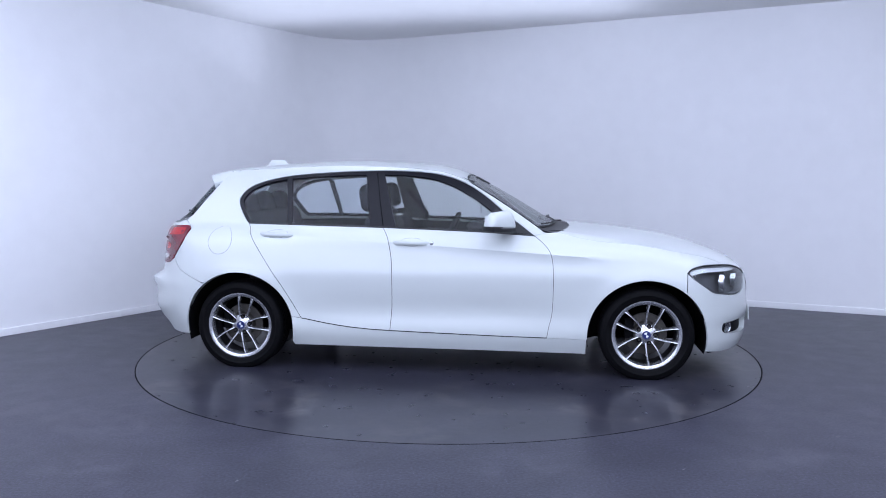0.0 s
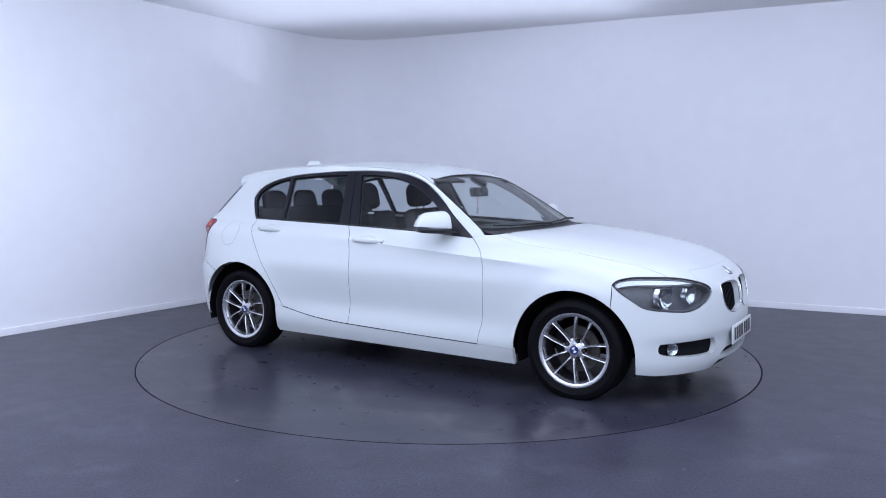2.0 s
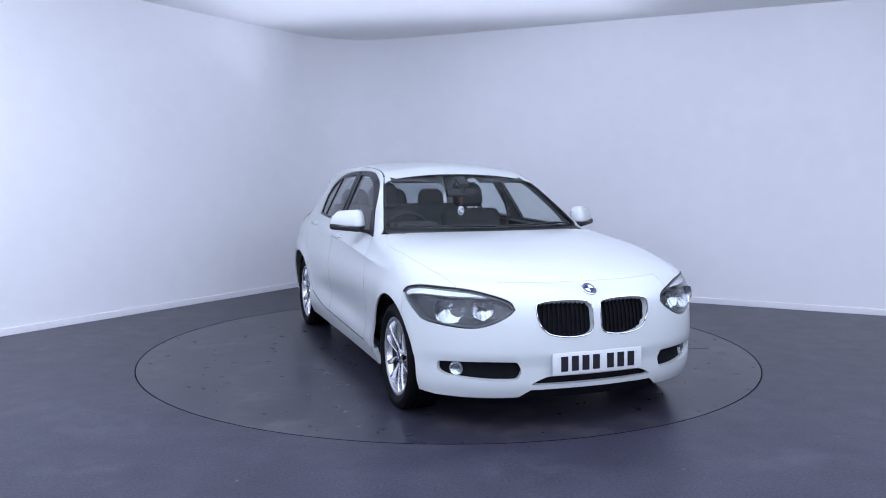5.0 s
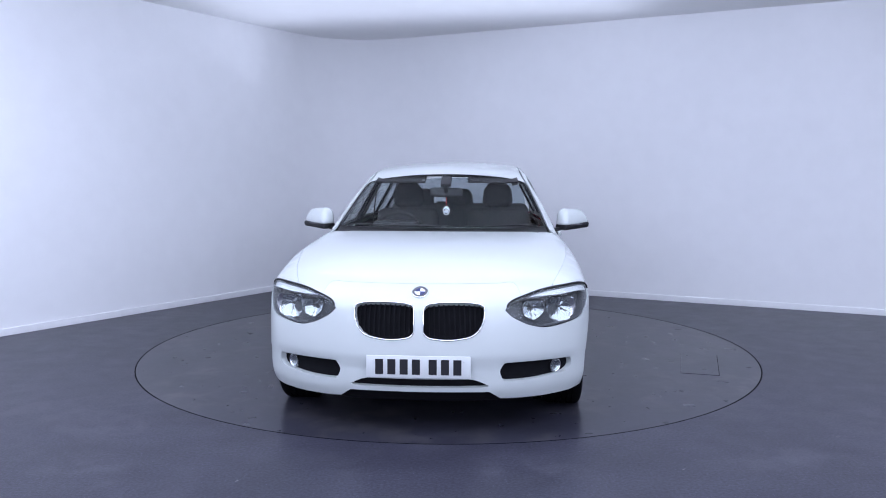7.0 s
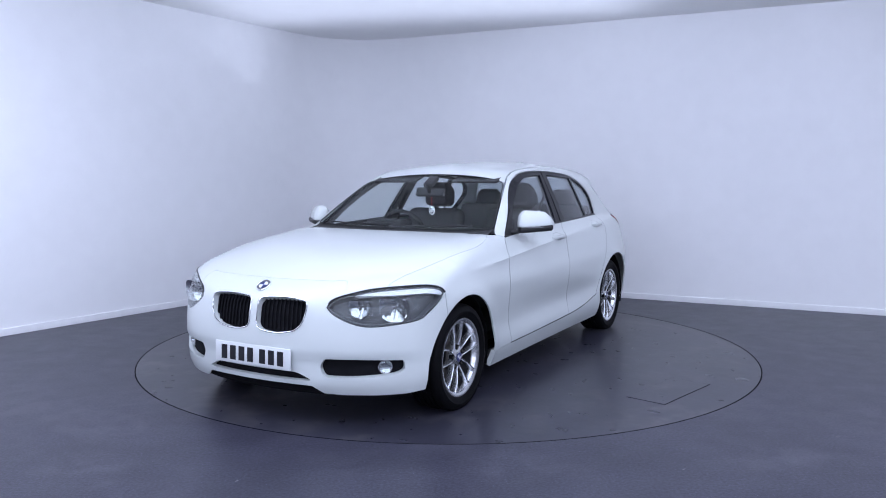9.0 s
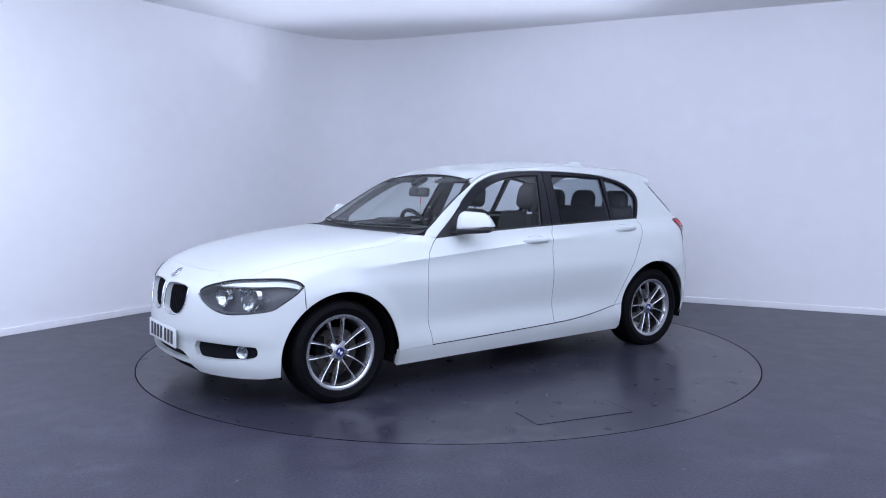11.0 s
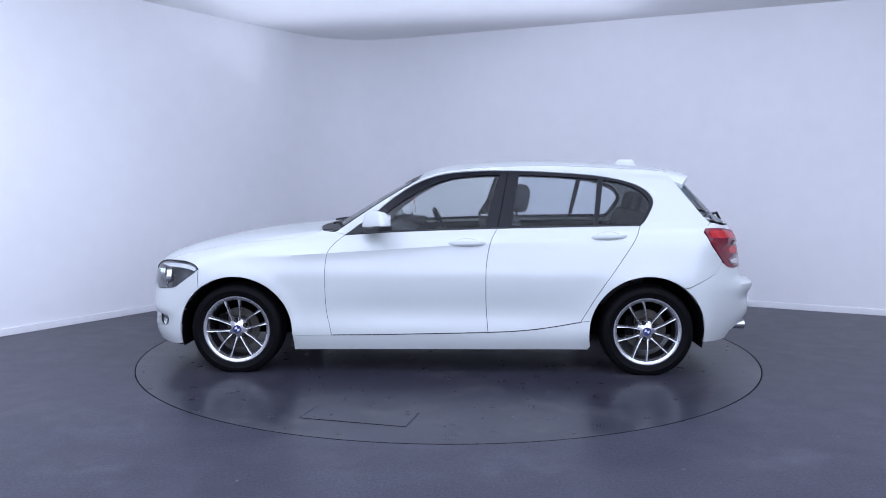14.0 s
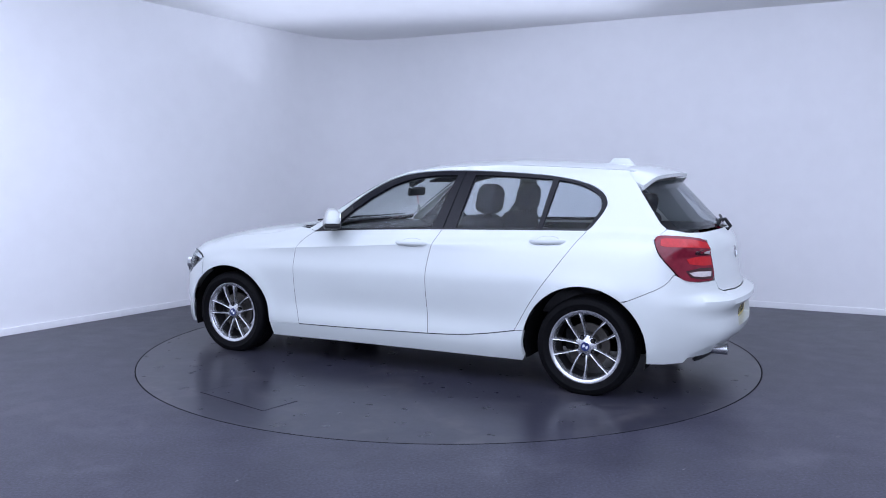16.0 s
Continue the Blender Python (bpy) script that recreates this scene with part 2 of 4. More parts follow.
for n, (x, y, ln, ang) in enumerate([(2.26, -2.62, 0.035, 10), (1.05, -2.55, 0.02, 40), (-0.9, -2.7, 0.02, 70), (-2.9, -1.9, 0.05, -30), (1.95, -2.1, 0.02, 0)]):
    bm = rbox((0, 0, 0.0005), (ln, 0.004, 0.001), 0)
    ob = mesh_object("floor_scuff", bm, SCUFF)
    ob.matrix_world = pose(x, y, 0.0, 0, 0, ang)
    tagged(ob, "small pale scuff mark on the dark floor", "scuff mark", "floor scuffs", "stuff")

# turntable: disc with a set-in hatch
turntable = tagged(new("turntable"), "round dark turntable flush with the studio floor", "turntable")
bm = revolve([(0.0, -0.05), (TR - 0.004, -0.05), (TR - 0.004, -0.003), (TR - 0.006, -0.001), (0.0, -0.001)], "z", 128)
part("disc", bm, TABLE, turntable)
bm = revolve([(TR - 0.007, 0.0), (TR + 0.001, 0.0), (TR + 0.001, -0.03), (TR - 0.007, -0.03)], "z", 128)
part("edge_trim", bm, GAP, turntable, "black rubber edge strip")
HATCH = [Vector((0.748, 1.829, 0)), Vector((0.158, 1.963, 0)), Vector((0.108, 1.720, 0)), Vector((0.696, 1.592, 0))]
bm = bmesh.new()
c = sum(HATCH, Vector()) / 4
lo = [bm.verts.new(c + (p - c) * 0.985 + Vector((0, 0, -0.001))) for p in HATCH]
hi = [bm.verts.new(c + (p - c) * 0.980 + Vector((0, 0, 0.0015))) for p in HATCH]
bm.faces.new(hi)
for k in range(4):
    bm.faces.new((lo[k], lo[(k + 1) % 4], hi[(k + 1) % 4], hi[k]))
part("hatch", bm, TABLE, turntable, "rectangular flush hatch plate")
for k in range(4):
    a, b = HATCH[k], HATCH[(k + 1) % 4]
    bm = rbox((a + b) / 2 + Vector((0, 0, -0.0005)), ((b - a).length, 0.0038 if k == 0 else 0.0013, 0.0020 if k == 0 else 0.0012), 0, Matrix.Rotation(math.atan2(b.y - a.y, b.x - a.x), 3, "Z"))
    part("hatch_seam", bm, GAP if k == 0 else SEAM, turntable)

# ---- the car's shape: one smooth body from which all panels are cut ----
def curve(*pts):
    """A smooth curve through (x, value) pairs, flat beyond the ends."""
    pts = sorted(pts)
    xs, ys = np.array([p[0] for p in pts]), np.array([p[1] for p in pts])
    h, d = np.diff(xs), np.diff(ys) / np.diff(xs)
    m = np.zeros(len(xs))
    m[0], m[-1] = d[0], d[-1]
    for i in range(1, len(xs) - 1):
        if d[i - 1] * d[i] > 0:
            w1, w2 = 2 * h[i] + h[i - 1], h[i] + 2 * h[i - 1]
            m[i] = (w1 + w2) / (w1 / d[i - 1] + w2 / d[i])

    def at(x):
        x = np.clip(x, xs[0], xs[-1])
        i = np.clip(np.searchsorted(xs, x) - 1, 0, len(h) - 1)
        t = (x - xs[i]) / h[i]
        return ((1 + 2 * t) * (1 - t) ** 2 * ys[i] + t * (1 - t) ** 2 * h[i] * m[i] + t * t * (3 - 2 * t) * ys[i + 1] + t * t * (t - 1) * h[i] * m[i + 1])
    return at


PLAN = curve((-2.25, 0.80), (-1.75, 0.858), (-1.35, 0.878), (-0.9, 0.868), (0.0, 0.864), (0.9, 0.870), (1.35, 0.882), (1.7, 0.868), (2.15, 0.80))
LEAN = curve((0.10, 0.06), (0.16, 0.040), (0.25, 0.010), (0.285, 0.006), (0.40, 0.013), (0.55, 0.004), (0.64, 0.0), (0.75, 0.022), (0.857, 0.062),
             (0.894, 0.088), (0.95, 0.130), (1.0, 0.17), (1.2, 0.4))
HOOD = curve((2.15, 0.62), (2.06, 0.690), (2.0, 0.724), (1.88, 0.777), (1.66, 0.844), (1.44, 0.886), (1.23, 0.914), (1.01, 0.934), (0.8, 0.945), (0.4, 0.965),
             (-1.2, 1.0), (-1.9, 0.995), (-2.2, 0.96))
NOSE = curve((0.10, 1.99), (0.18, 2.065), (0.25, 2.092), (0.366, 2.096), (0.384, 2.106), (0.42, 2.106), (0.5, 2.100), (0.62, 2.082), (0.70, 2.048), (0.74, 2.015), (0.80, 1.93), (1.0, 1.6))
TAIL = curve((0.10, -1.98), (0.22, -2.075), (0.33, -2.135), (0.37, -2.158), (0.41, -2.160), (0.48, -2.152), (0.525, -2.168), (0.560, -2.190), (0.578, -2.178), (0.603, -2.118), (0.65, -2.096), (0.72, -2.086), (0.95, -2.030),
             (1.0, -1.995), (1.3, -1.64))
TAIL_SIDE = curve((0.10, -1.98), (0.22, -2.065), (0.35, -2.110), (0.48, -2.128), (0.56, -2.128), (0.62, -2.112), (0.72, -2.086), (0.95, -2.030), (1.0, -1.995), (1.3, -1.64))
ROOF = curve((0.4, 1.25), (0.2, 1.305), (0.114, 1.328), (-0.055, 1.357), (-0.265, 1.377), (-0.475, 1.385), (-0.685, 1.391), (-0.9, 1.384), (-1.22, 1.368), (-1.52, 1.343),
             (-1.64, 1.329), (-1.85, 1.298))
SCREEN = curve((0.80, 1.03), (0.95, 0.80), (1.078, 0.595), (1.2, 0.385), (1.30, 0.195), (1.4, 0.0))
FALL = curve((-2.2, 0.20), (-1.6, 0.20), (0.2, 0.17), (0.62, 0.08), (0.8, 0.05), (1.0, 0.10), (1.3, 0.14), (1.6, 0.195), (2.0, 0.24))
CABW = curve((-2.1, -0.088), (-1.4, -0.061), (-0.6, 0.0), (0.0, 0.0), (0.2, -0.006), (0.6, -0.018), (0.9, -0.05))


def smax(a, b, k):
    h = np.maximum(k - np.abs(a - b), 0) / k
    return np.maximum(a, b) + h * h * k * 0.25


def crease_z(x):
    return 0.823 - 0.062 * (x - 0.293)


def crease(x, z):
    d = z - crease_z(x)
    return 0.025 * np.where(d < 0, np.exp(d / 0.046), np.exp(-d / 0.040)) * np.clip((1.30 - x) / 0.45, 0, 1) * np.clip((x + 1.9) / 0.3, 0, 1)


def field(x, y, z):
    ay = np.abs(y)
    r1, r2 = np.hypot(x - 1.345, z - 0.268), np.hypot(x + 1.345, z - 0.275)
    flare = 0.012 * (np.exp(-((r1 - 0.38) / 0.055) ** 2) + np.exp(-((r2 - 0.38) / 0.055) ** 2)) * np.clip((z - 0.15) / 0.15, 0, 1)
    scoop = -0.012 * np.exp(-((z - 0.42) / 0.11) ** 2) * np.clip((0.95 - np.abs(x + 0.05)) / 0.5, 0, 1)
    side = ay - (PLAN(x) - LEAN(z) + crease(x, z) + flare + scoop)
    top = z - (HOOD(x) - FALL(x) * y ** 4)
    nose = (x - (NOSE(z) - 0.24 * y * y - 0.37 * y ** 4)) * 0.9
    f = np.clip((ay - 0.50) / 0.28, 0, 1)
    f = f * f * (3 - 2 * f)
    rear = (TAIL(z) * (1 - f) + TAIL_SIDE(z) * f + 0.24 * y * y + 1.2 * np.maximum(ay - 0.42, 0) ** 2 - x) * 0.9
    low = smax(smax(side, smax(nose, rear, 0.02), 0.06), top, 0.06)
    dz = z - 0.95
    cside = (ay - (0.764 - 0.48 * dz - 0.12 * dz * dz + CABW(x))) * 0.9
    roof = z - (ROOF(x) + 0.014 - 0.140 * y * y)
    screen = (x - (SCREEN(z) - 0.026 - 0.215 * y * y)) * 0.53
    back = (-1.733 - (1.236 - z) * 0.95 + 0.37 * y * y - x) * 0.72
    cab = smax(smax(smax(screen, back, 0.02), roof, 0.04), cside, 0.045)
    cab = np.maximum(cab, 0.865 - z)
    return -smax(-low, -cab, 0.025)


FX, RX = 1.0, -1.25


def cast(proj, a, b, sgn=1):
    """Body points for a projection: side (x, z), top (x, y), front and rear (angle, z)."""
    a, b = np.asarray(a, float), np.asarray(b, float)
    lo, hi = {"side": (0.15, 1.1), "top": (0.55, 1.7), "front": (0.05, 1.5), "rear": (0.05, 1.4)}[proj]
    lo, hi = np.full(a.shape, lo), np.full(a.shape, hi)

    def at(s):
        if proj == "side":
            return a, sgn * s, b
        if proj == "top":
            return a, b, s
        if proj == "front":
            return FX + s * np.cos(a), s * np.sin(a), b
        return RX - s * np.cos(a), s * np.sin(a), b
    for _ in range(34):
        mid = (lo + hi) / 2
        out = field(*at(mid)) > 0
        hi, lo = np.where(out, mid, hi), np.where(out, lo, mid)
    x, y, z = at(lo)
    return np.stack(np.broadcast_arrays(x, y, z), -1)


def normals(p):
    e = 2e-3
    x, y, z = p[:, 0], p[:, 1], p[:, 2]
    n = np.stack([field(x + e, y, z) - field(x - e, y, z), field(x, y + e, z) - field(x, y - e, z), field(x, y, z + e) - field(x, y, z - e)], -1)
    return n / np.linalg.norm(n, axis=1)[:, None]


SWEEP = np.linspace(0.0, 1.4, 281)
sweeps = {}


def angle_for(proj, axis, value, z):
    """The angle at which the nose or tail at height z reaches that x or |y|."""
    key = (proj, round(z, 4))
    if key not in sweeps:
        sweeps[key] = cast(proj, SWEEP, np.full(SWEEP.shape, z))
    p = sweeps[key]
    if axis == "y":
        return float(np.interp(value, np.maximum.accumulate(p[:, 1]), SWEEP))
    x = np.maximum.accumulate(-p[:, 0] if proj == "front" else p[:, 0])
    return float(np.interp(-value if proj == "front" else value, x, SWEEP))


def fy(y, z):
    return (angle_for("front", "y", y, z), z)


def fx(x, z):
    return (angle_for("front", "x", x, z), z)


def ry(y, z):
    return (angle_for("rear", "y", y, z), z)


def rx(x, z):
    return (angle_for("rear", "x", x, z), z)


def sp(pts, n=6):
    """A smooth open line through 2D points."""
    p = [np.array(q, float) for q in pts]
    p = [2 * p[0] - p[1]] + p + [2 * p[-1] - p[-2]]
    out = []
    for i in range(1, len(p) - 2):
        for k in range(n):
            t = k / n
            out.append(tuple(0.5 * (2 * p[i] + (p[i + 1] - p[i - 1]) * t + (2 * p[i - 1] - 5 * p[i] + 4 * p[i + 1] - p[i + 2]) * t * t
                                    + (3 * p[i] - p[i - 1] - 3 * p[i + 1] + p[i + 2]) * t ** 3)))
    return out + [tuple(p[-2])]


def inside(poly, pts):
    x, y = pts[:, 0], pts[:, 1]
    r = np.zeros(len(pts), bool)
    for (x0, y0), (x1, y1) in zip(poly, np.roll(poly, -1, axis=0)):
        c = (y0 > y) != (y1 > y)
        with np.errstate(divide="ignore", invalid="ignore"):
            r ^= c & (x < (x1 - x0) * (y - y0) / (y1 - y0) + x0)
    return r


def tidy(poly, step, shrink):
    """Resamples a closed 2D outline, and draws it in (or out) by shrink."""
    p = np.array(poly, float)
    keep = [0]
    for i in range(1, len(p)):
        if np.hypot(*(p[i] - p[keep[-1]])) > 0.003:
            keep.append(i)
    p = p[keep]
    if np.hypot(*(p[0] - p[-1])) < 0.003:
        p = p[:-1]
    out = []
    for a, b in zip(p, np.roll(p, -1, axis=0)):
        n = max(1, int(math.ceil(np.hypot(*(b - a)) / step)))
        out += [a + (b - a) * k / n for k in range(n)]
    p = np.array(out)
    area = 0.5 * np.sum(p[:, 0] * np.roll(p[:, 1], -1) - np.roll(p[:, 0], -1) * p[:, 1])
    d1, d0 = np.roll(p, -1, axis=0) - p, p - np.roll(p, 1, axis=0)
    d1, d0 = d1 / np.linalg.norm(d1, axis=1)[:, None], d0 / np.linalg.norm(d0, axis=1)[:, None]
    n = np.stack([-(d1 + d0)[:, 1], (d1 + d0)[:, 0]], -1)
    n = n / np.maximum(np.linalg.norm(n, axis=1), 1e-3)[:, None]
    return p + n * shrink * (1 if area > 0 else -1)


def panel(proj, outline, holes=(), sgn=1, res=0.035, depth=0.010, offset=0.0, shrink=0.0018, back=False, hole_depth=None, lines=()):
    """A body panel in an outline on the body, with turned-in edges; back: a solid pane."""
    outer = tidy(outline, 0.022, shrink)
    rims = [tidy(h, 0.016, -0.001) for h in holes]
    pts, edges = [], []
    for loop in [outer, *rims]:
        k = len(pts)
        pts += [Vector(q) for q in loop]
        edges += [(k + i, k + (i + 1) % len(loop)) for i in range(len(loop))]
    lo, hi = outer.min(0), outer.max(0)
    gx, gy = np.meshgrid(np.arange(lo[0], hi[0], res), np.arange(lo[1], hi[1], res))
    gx = gx + (np.arange(gx.shape[0]) % 2)[:, None] * res / 2
    g = np.stack([gx.ravel(), gy.ravel()], -1)
    m = inside(outer, g)
    for h in rims:
        m &= ~inside(h, g)
    g = g[m]
    bd = np.concatenate([outer, *rims])
    for ln in lines:
        q = np.array(ln, float)
        q = q[inside(outer, q)]
        q = q[np.sqrt(((q[:, None] - bd[None]) ** 2).sum(-1)).min(1) > 0.008] if len(q) else q
        pts += [Vector(v) for v in q]
        if len(q):
            bd = np.concatenate([bd, q])
    if len(g):
        g = g[np.sqrt(((g[:, None] - bd[None]) ** 2).sum(-1)).min(1) > res * 0.42]
        pts += [Vector(q) for q in g]
    v2, _, tri, *_ = delaunay_2d_cdt(pts, edges, [], 0, 1e-6)
    q = np.array([tuple(v) for v in v2])
    tri = np.array([t for t in tri if len(t) == 3])
    cen = q[tri].mean(1)
    m = inside(outer, cen)
    for h in rims:
        m &= ~inside(h, cen)
    tri = tri[m]
    p = cast(proj, q[:, 0], q[:, 1], sgn)
    nr = normals(p)
    p = p + nr * offset
    bm = bmesh.new()
    used = sorted({int(i) for t in tri for i in t})
    vs = {i: bm.verts.new(p[i]) for i in used}
    for t in tri:
        a, b, c = (int(i) for i in t)
        fn = np.cross(p[b] - p[a], p[c] - p[a])
        bm.faces.new((vs[a], vs[b], vs[c]) if fn @ nr[a] > 0 else (vs[a], vs[c], vs[b]))
    if depth:
        border = [e for e in bm.edges if len(e.link_faces) == 1]
        index = {v: i for i, v in vs.items()}
        low = {}
        holeset = [h for h in rims]

        def lowered(v):
            if v not in low:
                i = index[v]
                dd = depth
                if hole_depth and holeset:
                    if min(np.sqrt(((h - q[i]) ** 2).sum(1)).min() for h in holeset) < 1e-4:
                        dd = hole_depth
                low[v] = bm.verts.new(p[i] - nr[i] * dd)
            return low[v]
        if back:
            flipped = [[index[v] for v in f.verts] for f in bm.faces]
            inner = {i: lowered(vs[i]) for i in used}
            for t in flipped:
                bm.faces.new([inner[i] for i in reversed(t)])
        for e in border:
            f = e.link_faces[0]
            a, b = (l.vert for l in (next(l for l in f.loops if l.edge == e), next(l for l in f.loops if l.edge == e).link_loop_next))
            bm.faces.new((b, a, lowered(a), lowered(b)))
    return bm


def mirrored(half):
    """A closed outline from its half on the left (angle or y over zero), first to last centre point."""
    return list(half) + [(-a, b) for a, b in reversed(half) if abs(a) > 1e-6]


def mirrored_y(half):
    return list(half) + [(a, -b) for a, b in reversed(half) if abs(b) > 1e-6]


def line_on(proj, pts, radius, sgn=1, closed=False, offset=0.0, sides=6):
    q = np.array(pts, float)
    p = cast(proj, q[:, 0], q[:, 1], sgn)
    return tube(p + normals(p) * offset, radius, sides, closed)


# ---- outlines ----
def arch(cx, cz, a0, a1, n=22, r=0.374):
    return [(cx + r * math.cos(radians(a0 + (a1 - a0) * k / n)), cz + r * math.sin(radians(a0 + (a1 - a0) * k / n))) for k in range(n + 1)]


BELT = [(0.628, 0.910), (0.299, 0.932), (-0.072, 0.947), (-0.443, 0.958), (-0.812, 0.966), (-1.312, 0.973)]
WIN_TOP = sp([(0.628, 0.910), (0.454, 1.040), (0.309, 1.160), (0.161, 1.252), (0.009, 1.303), (-0.144, 1.324), (-0.335, 1.331), (-0.563, 1.328), (-0.829, 1.314),
              (-1.056, 1.294), (-1.241, 1.257), (-1.349, 1.212), (-1.403, 1.151), (-1.400, 1.096), (-1.345, 1.005), (-1.312, 0.973)])
DOOR_FRONT = sp([(0.714, 0.258), (0.727, 0.327), (0.747, 0.421), (0.753, 0.570), (0.752, 0.698), (0.735, 0.800), (0.690, 0.860), (0.628, 0.910)])
B_GAP = sp([(-0.369, 0.955), (-0.323, 0.863), (-0.297, 0.719), (-0.294, 0.574), (-0.298, 0.426), (-0.310, 0.282)])
R_GAP = sp([(-1.312, 0.973), (-1.255, 0.880), (-1.165, 0.752), (-1.021, 0.545), (-0.933, 0.396), (-0.908, 0.353)])
SILL = sp([(0.714, 0.258), (0.294, 0.265), (-0.310, 0.282), (-0.552, 0.297), (-0.734, 0.321), (-0.908, 0.353)])
F_ARCH, R_ARCH = (1.343, 0.268), (-1.338, 0.279)

# hood seam, as (x, y); head lamp outline, as (angle, z)
CREASE = [(x, float(crease_z(x)) + d) for d in (0.0, 0.010, -0.012) for x in np.arange(-1.85, 1.25, 0.014)]
HOOD_SIDE = sp([(0.785, 0.712), (0.83, 0.740), (0.92, 0.763), (1.1, 0.782), (1.35, 0.768), (1.58, 0.733), (1.72, 0.700), (1.81, 0.672)])
HEAD_TOP = sp([fy(0.428, 0.632), fy(0.455, 0.672), fy(0.546, 0.704), fy(0.64, 0.724), fx(1.72, 0.733), fx(1.655, 0.728), fx(1.606, 0.713), fx(1.581, 0.688)], 5)
HEAD_LOW = sp([fx(1.581, 0.688), fx(1.626, 0.651), fx(1.707, 0.596), fx(1.770, 0.560), fy(0.66, 0.536), fy(0.564, 0.550), fy(0.471, 0.594), fy(0.428, 0.632)], 5)
head_top3 = cast("front", *np.array(HEAD_TOP).T)
k_hood = int(np.argmin(np.hypot(head_top3[:, 0] - 1.835, 0 * head_top3[:, 1])))
k_in = int(np.argmin(np.abs(head_top3[:, 1] - 0.515)))
HOOD_NOSE = sp([tuple(head_top3[k_in, :2]), (1.895, 0.465), (1.918, 0.38), (1.938, 0.22), (1.946, 0.0)])
hood_half = [(0.875, 0.0), (0.868, 0.2), (0.848, 0.45)] + HOOD_SIDE + [tuple(p[:2]) for p in head_top3[k_in:k_hood + 1][::-1]] + HOOD_NOSE[1:]
hood_side3 = cast("top", *np.array(HOOD_SIDE).T)
nose3 = cast("top", *np.array(HOOD_NOSE).T)

# ---- the car ----
car = tagged(new("car"), "white five-door hatchback car standing on the turntable", "car")

part("hood", panel("top", mirrored_y(hood_half), shrink=0.0006), PAINT, car, "white painted hood")
part("hood_lip", line_on("top", mirrored_y(HOOD_NOSE), 0.0045, offset=-0.0058), PAINT, car, "white lip under the hood edge")
for sy in (1, -1):
    part("hood_lip", line_on("top", [(x, sy * (y + 0.001)) for x, y in HOOD_SIDE[3:]], 0.004, offset=-0.0062), PAINT, car, "white lip beside the hood edge")
# windscreen with its rubber edge
SCREEN_SIDE = sp([(0.640, 0.690), (0.53, 0.657), (0.385, 0.615), (0.235, 0.570)])
SCREEN_TOP = sp([(0.222, 0.562), (0.198, 0.540), (0.182, 0.49), (0.168, 0.40), (0.160, 0.20), (0.160, 0.0)])
RAIL = sp([(0.206, 0.566), (0.12, 0.540), (0.0, 0.524), (-0.3, 0.514), (-0.8, 0.503), (-1.3, 0.474), (-1.50, 0.452)])
roof_half = [(x - 0.008, y) for x, y in SCREEN_TOP[::-1] if y < 0.545] + RAIL + [(-1.55, 0.43), (-1.60, 0.30), (-1.615, 0.0)]
part("roof", panel("top", mirrored_y(roof_half)), PAINT, car, "white painted roof")
SCREEN_HALF = sp([(0.778, 0.0), (0.752, 0.30), (0.694, 0.57), (0.652, 0.682)]) + SCREEN_SIDE + SCREEN_TOP
screen_glass = part("windscreen", panel("top", mirrored_y(SCREEN_HALF), depth=0.005, back=True, shrink=0.006, res=0.06, offset=-0.002), SCREENGLASS, car, "clear windscreen glass")
part("windscreen_seal", line_on("top", mirrored_y(SCREEN_HALF), 0.0038, closed=True, offset=-0.001), BLACK, car, "black rubber screen seal")
cowl_half = [(0.875, 0.0), (0.868, 0.2), (0.848, 0.45), (0.782, 0.71), (0.66, 0.69)] + sp([(0.652, 0.682), (0.694, 0.57), (0.752, 0.30), (0.778, 0.0)])
part("cowl", panel("top", mirrored_y(cowl_half), offset=-0.006, shrink=0.0), BLACK, car, "black plastic cowl")


def wiper(y0, y1, lift):
    ys = np.linspace(y0, y1, 14)
    xs = 0.766 - 0.27 * ys * ys - lift * np.linspace(0, 1, 14) ** 0.7
    p = cast("top", xs, ys)
    p = p + normals(p) * 0.009
    bm = tube(p, 0.005, 6)
    merge(bm, tube([p[6], p[2] + np.array((0.010, 0, 0.006)), p[0] + np.array((0.045, 0.03, 0.002))], 0.007, 6))
    return bm


part("wiper", wiper(-0.02, -0.58, 0.006), BLACK, car, "black windscreen wiper")
part("wiper", wiper(0.56, 0.04, 0.004), BLACK, car, "black windscreen wiper")
for sx in (0.62, -0.62):
    part("cowl_cap", rbox((0.770, sx, 0.932), (0.11, 0.04, 0.014), 0.006), BLACK, car)

# nose: bumper with its openings
arch_nose = [fx(x, z) for x, z in arch(*F_ARCH, 6, 51, 12)]
low_half = [(0.0, 0.224), fy(0.2, 0.224), fy(0.350, 0.222), fy(0.405, 0.182), fy(0.50, 0.178), fy(0.65, 0.176), fx(1.80, 0.178), fx(1.712, 0.190), fx(1.716, 0.24)]
nose_half = [(math.atan2(p[1], p[0] - FX), p[2]) for p in nose3][1:]
bumper_half = low_half + arch_nose + HEAD_LOW + HEAD_TOP[1:k_in + 1] + nose_half


def kidney(s):
    h = sp([fy(0.024, 0.625), fy(0.030, 0.650), fy(0.065, 0.665), fy(0.19, 0.671), fy(0.300, 0.662), fy(0.325, 0.635), fy(0.312, 0.560), fy(0.270, 0.512), fy(0.200, 0.494),
            fy(0.130, 0.490), fy(0.055, 0.500), fy(0.026, 0.525), fy(0.024, 0.57)], 4)
    return [(s * a, b) for a, b in h]


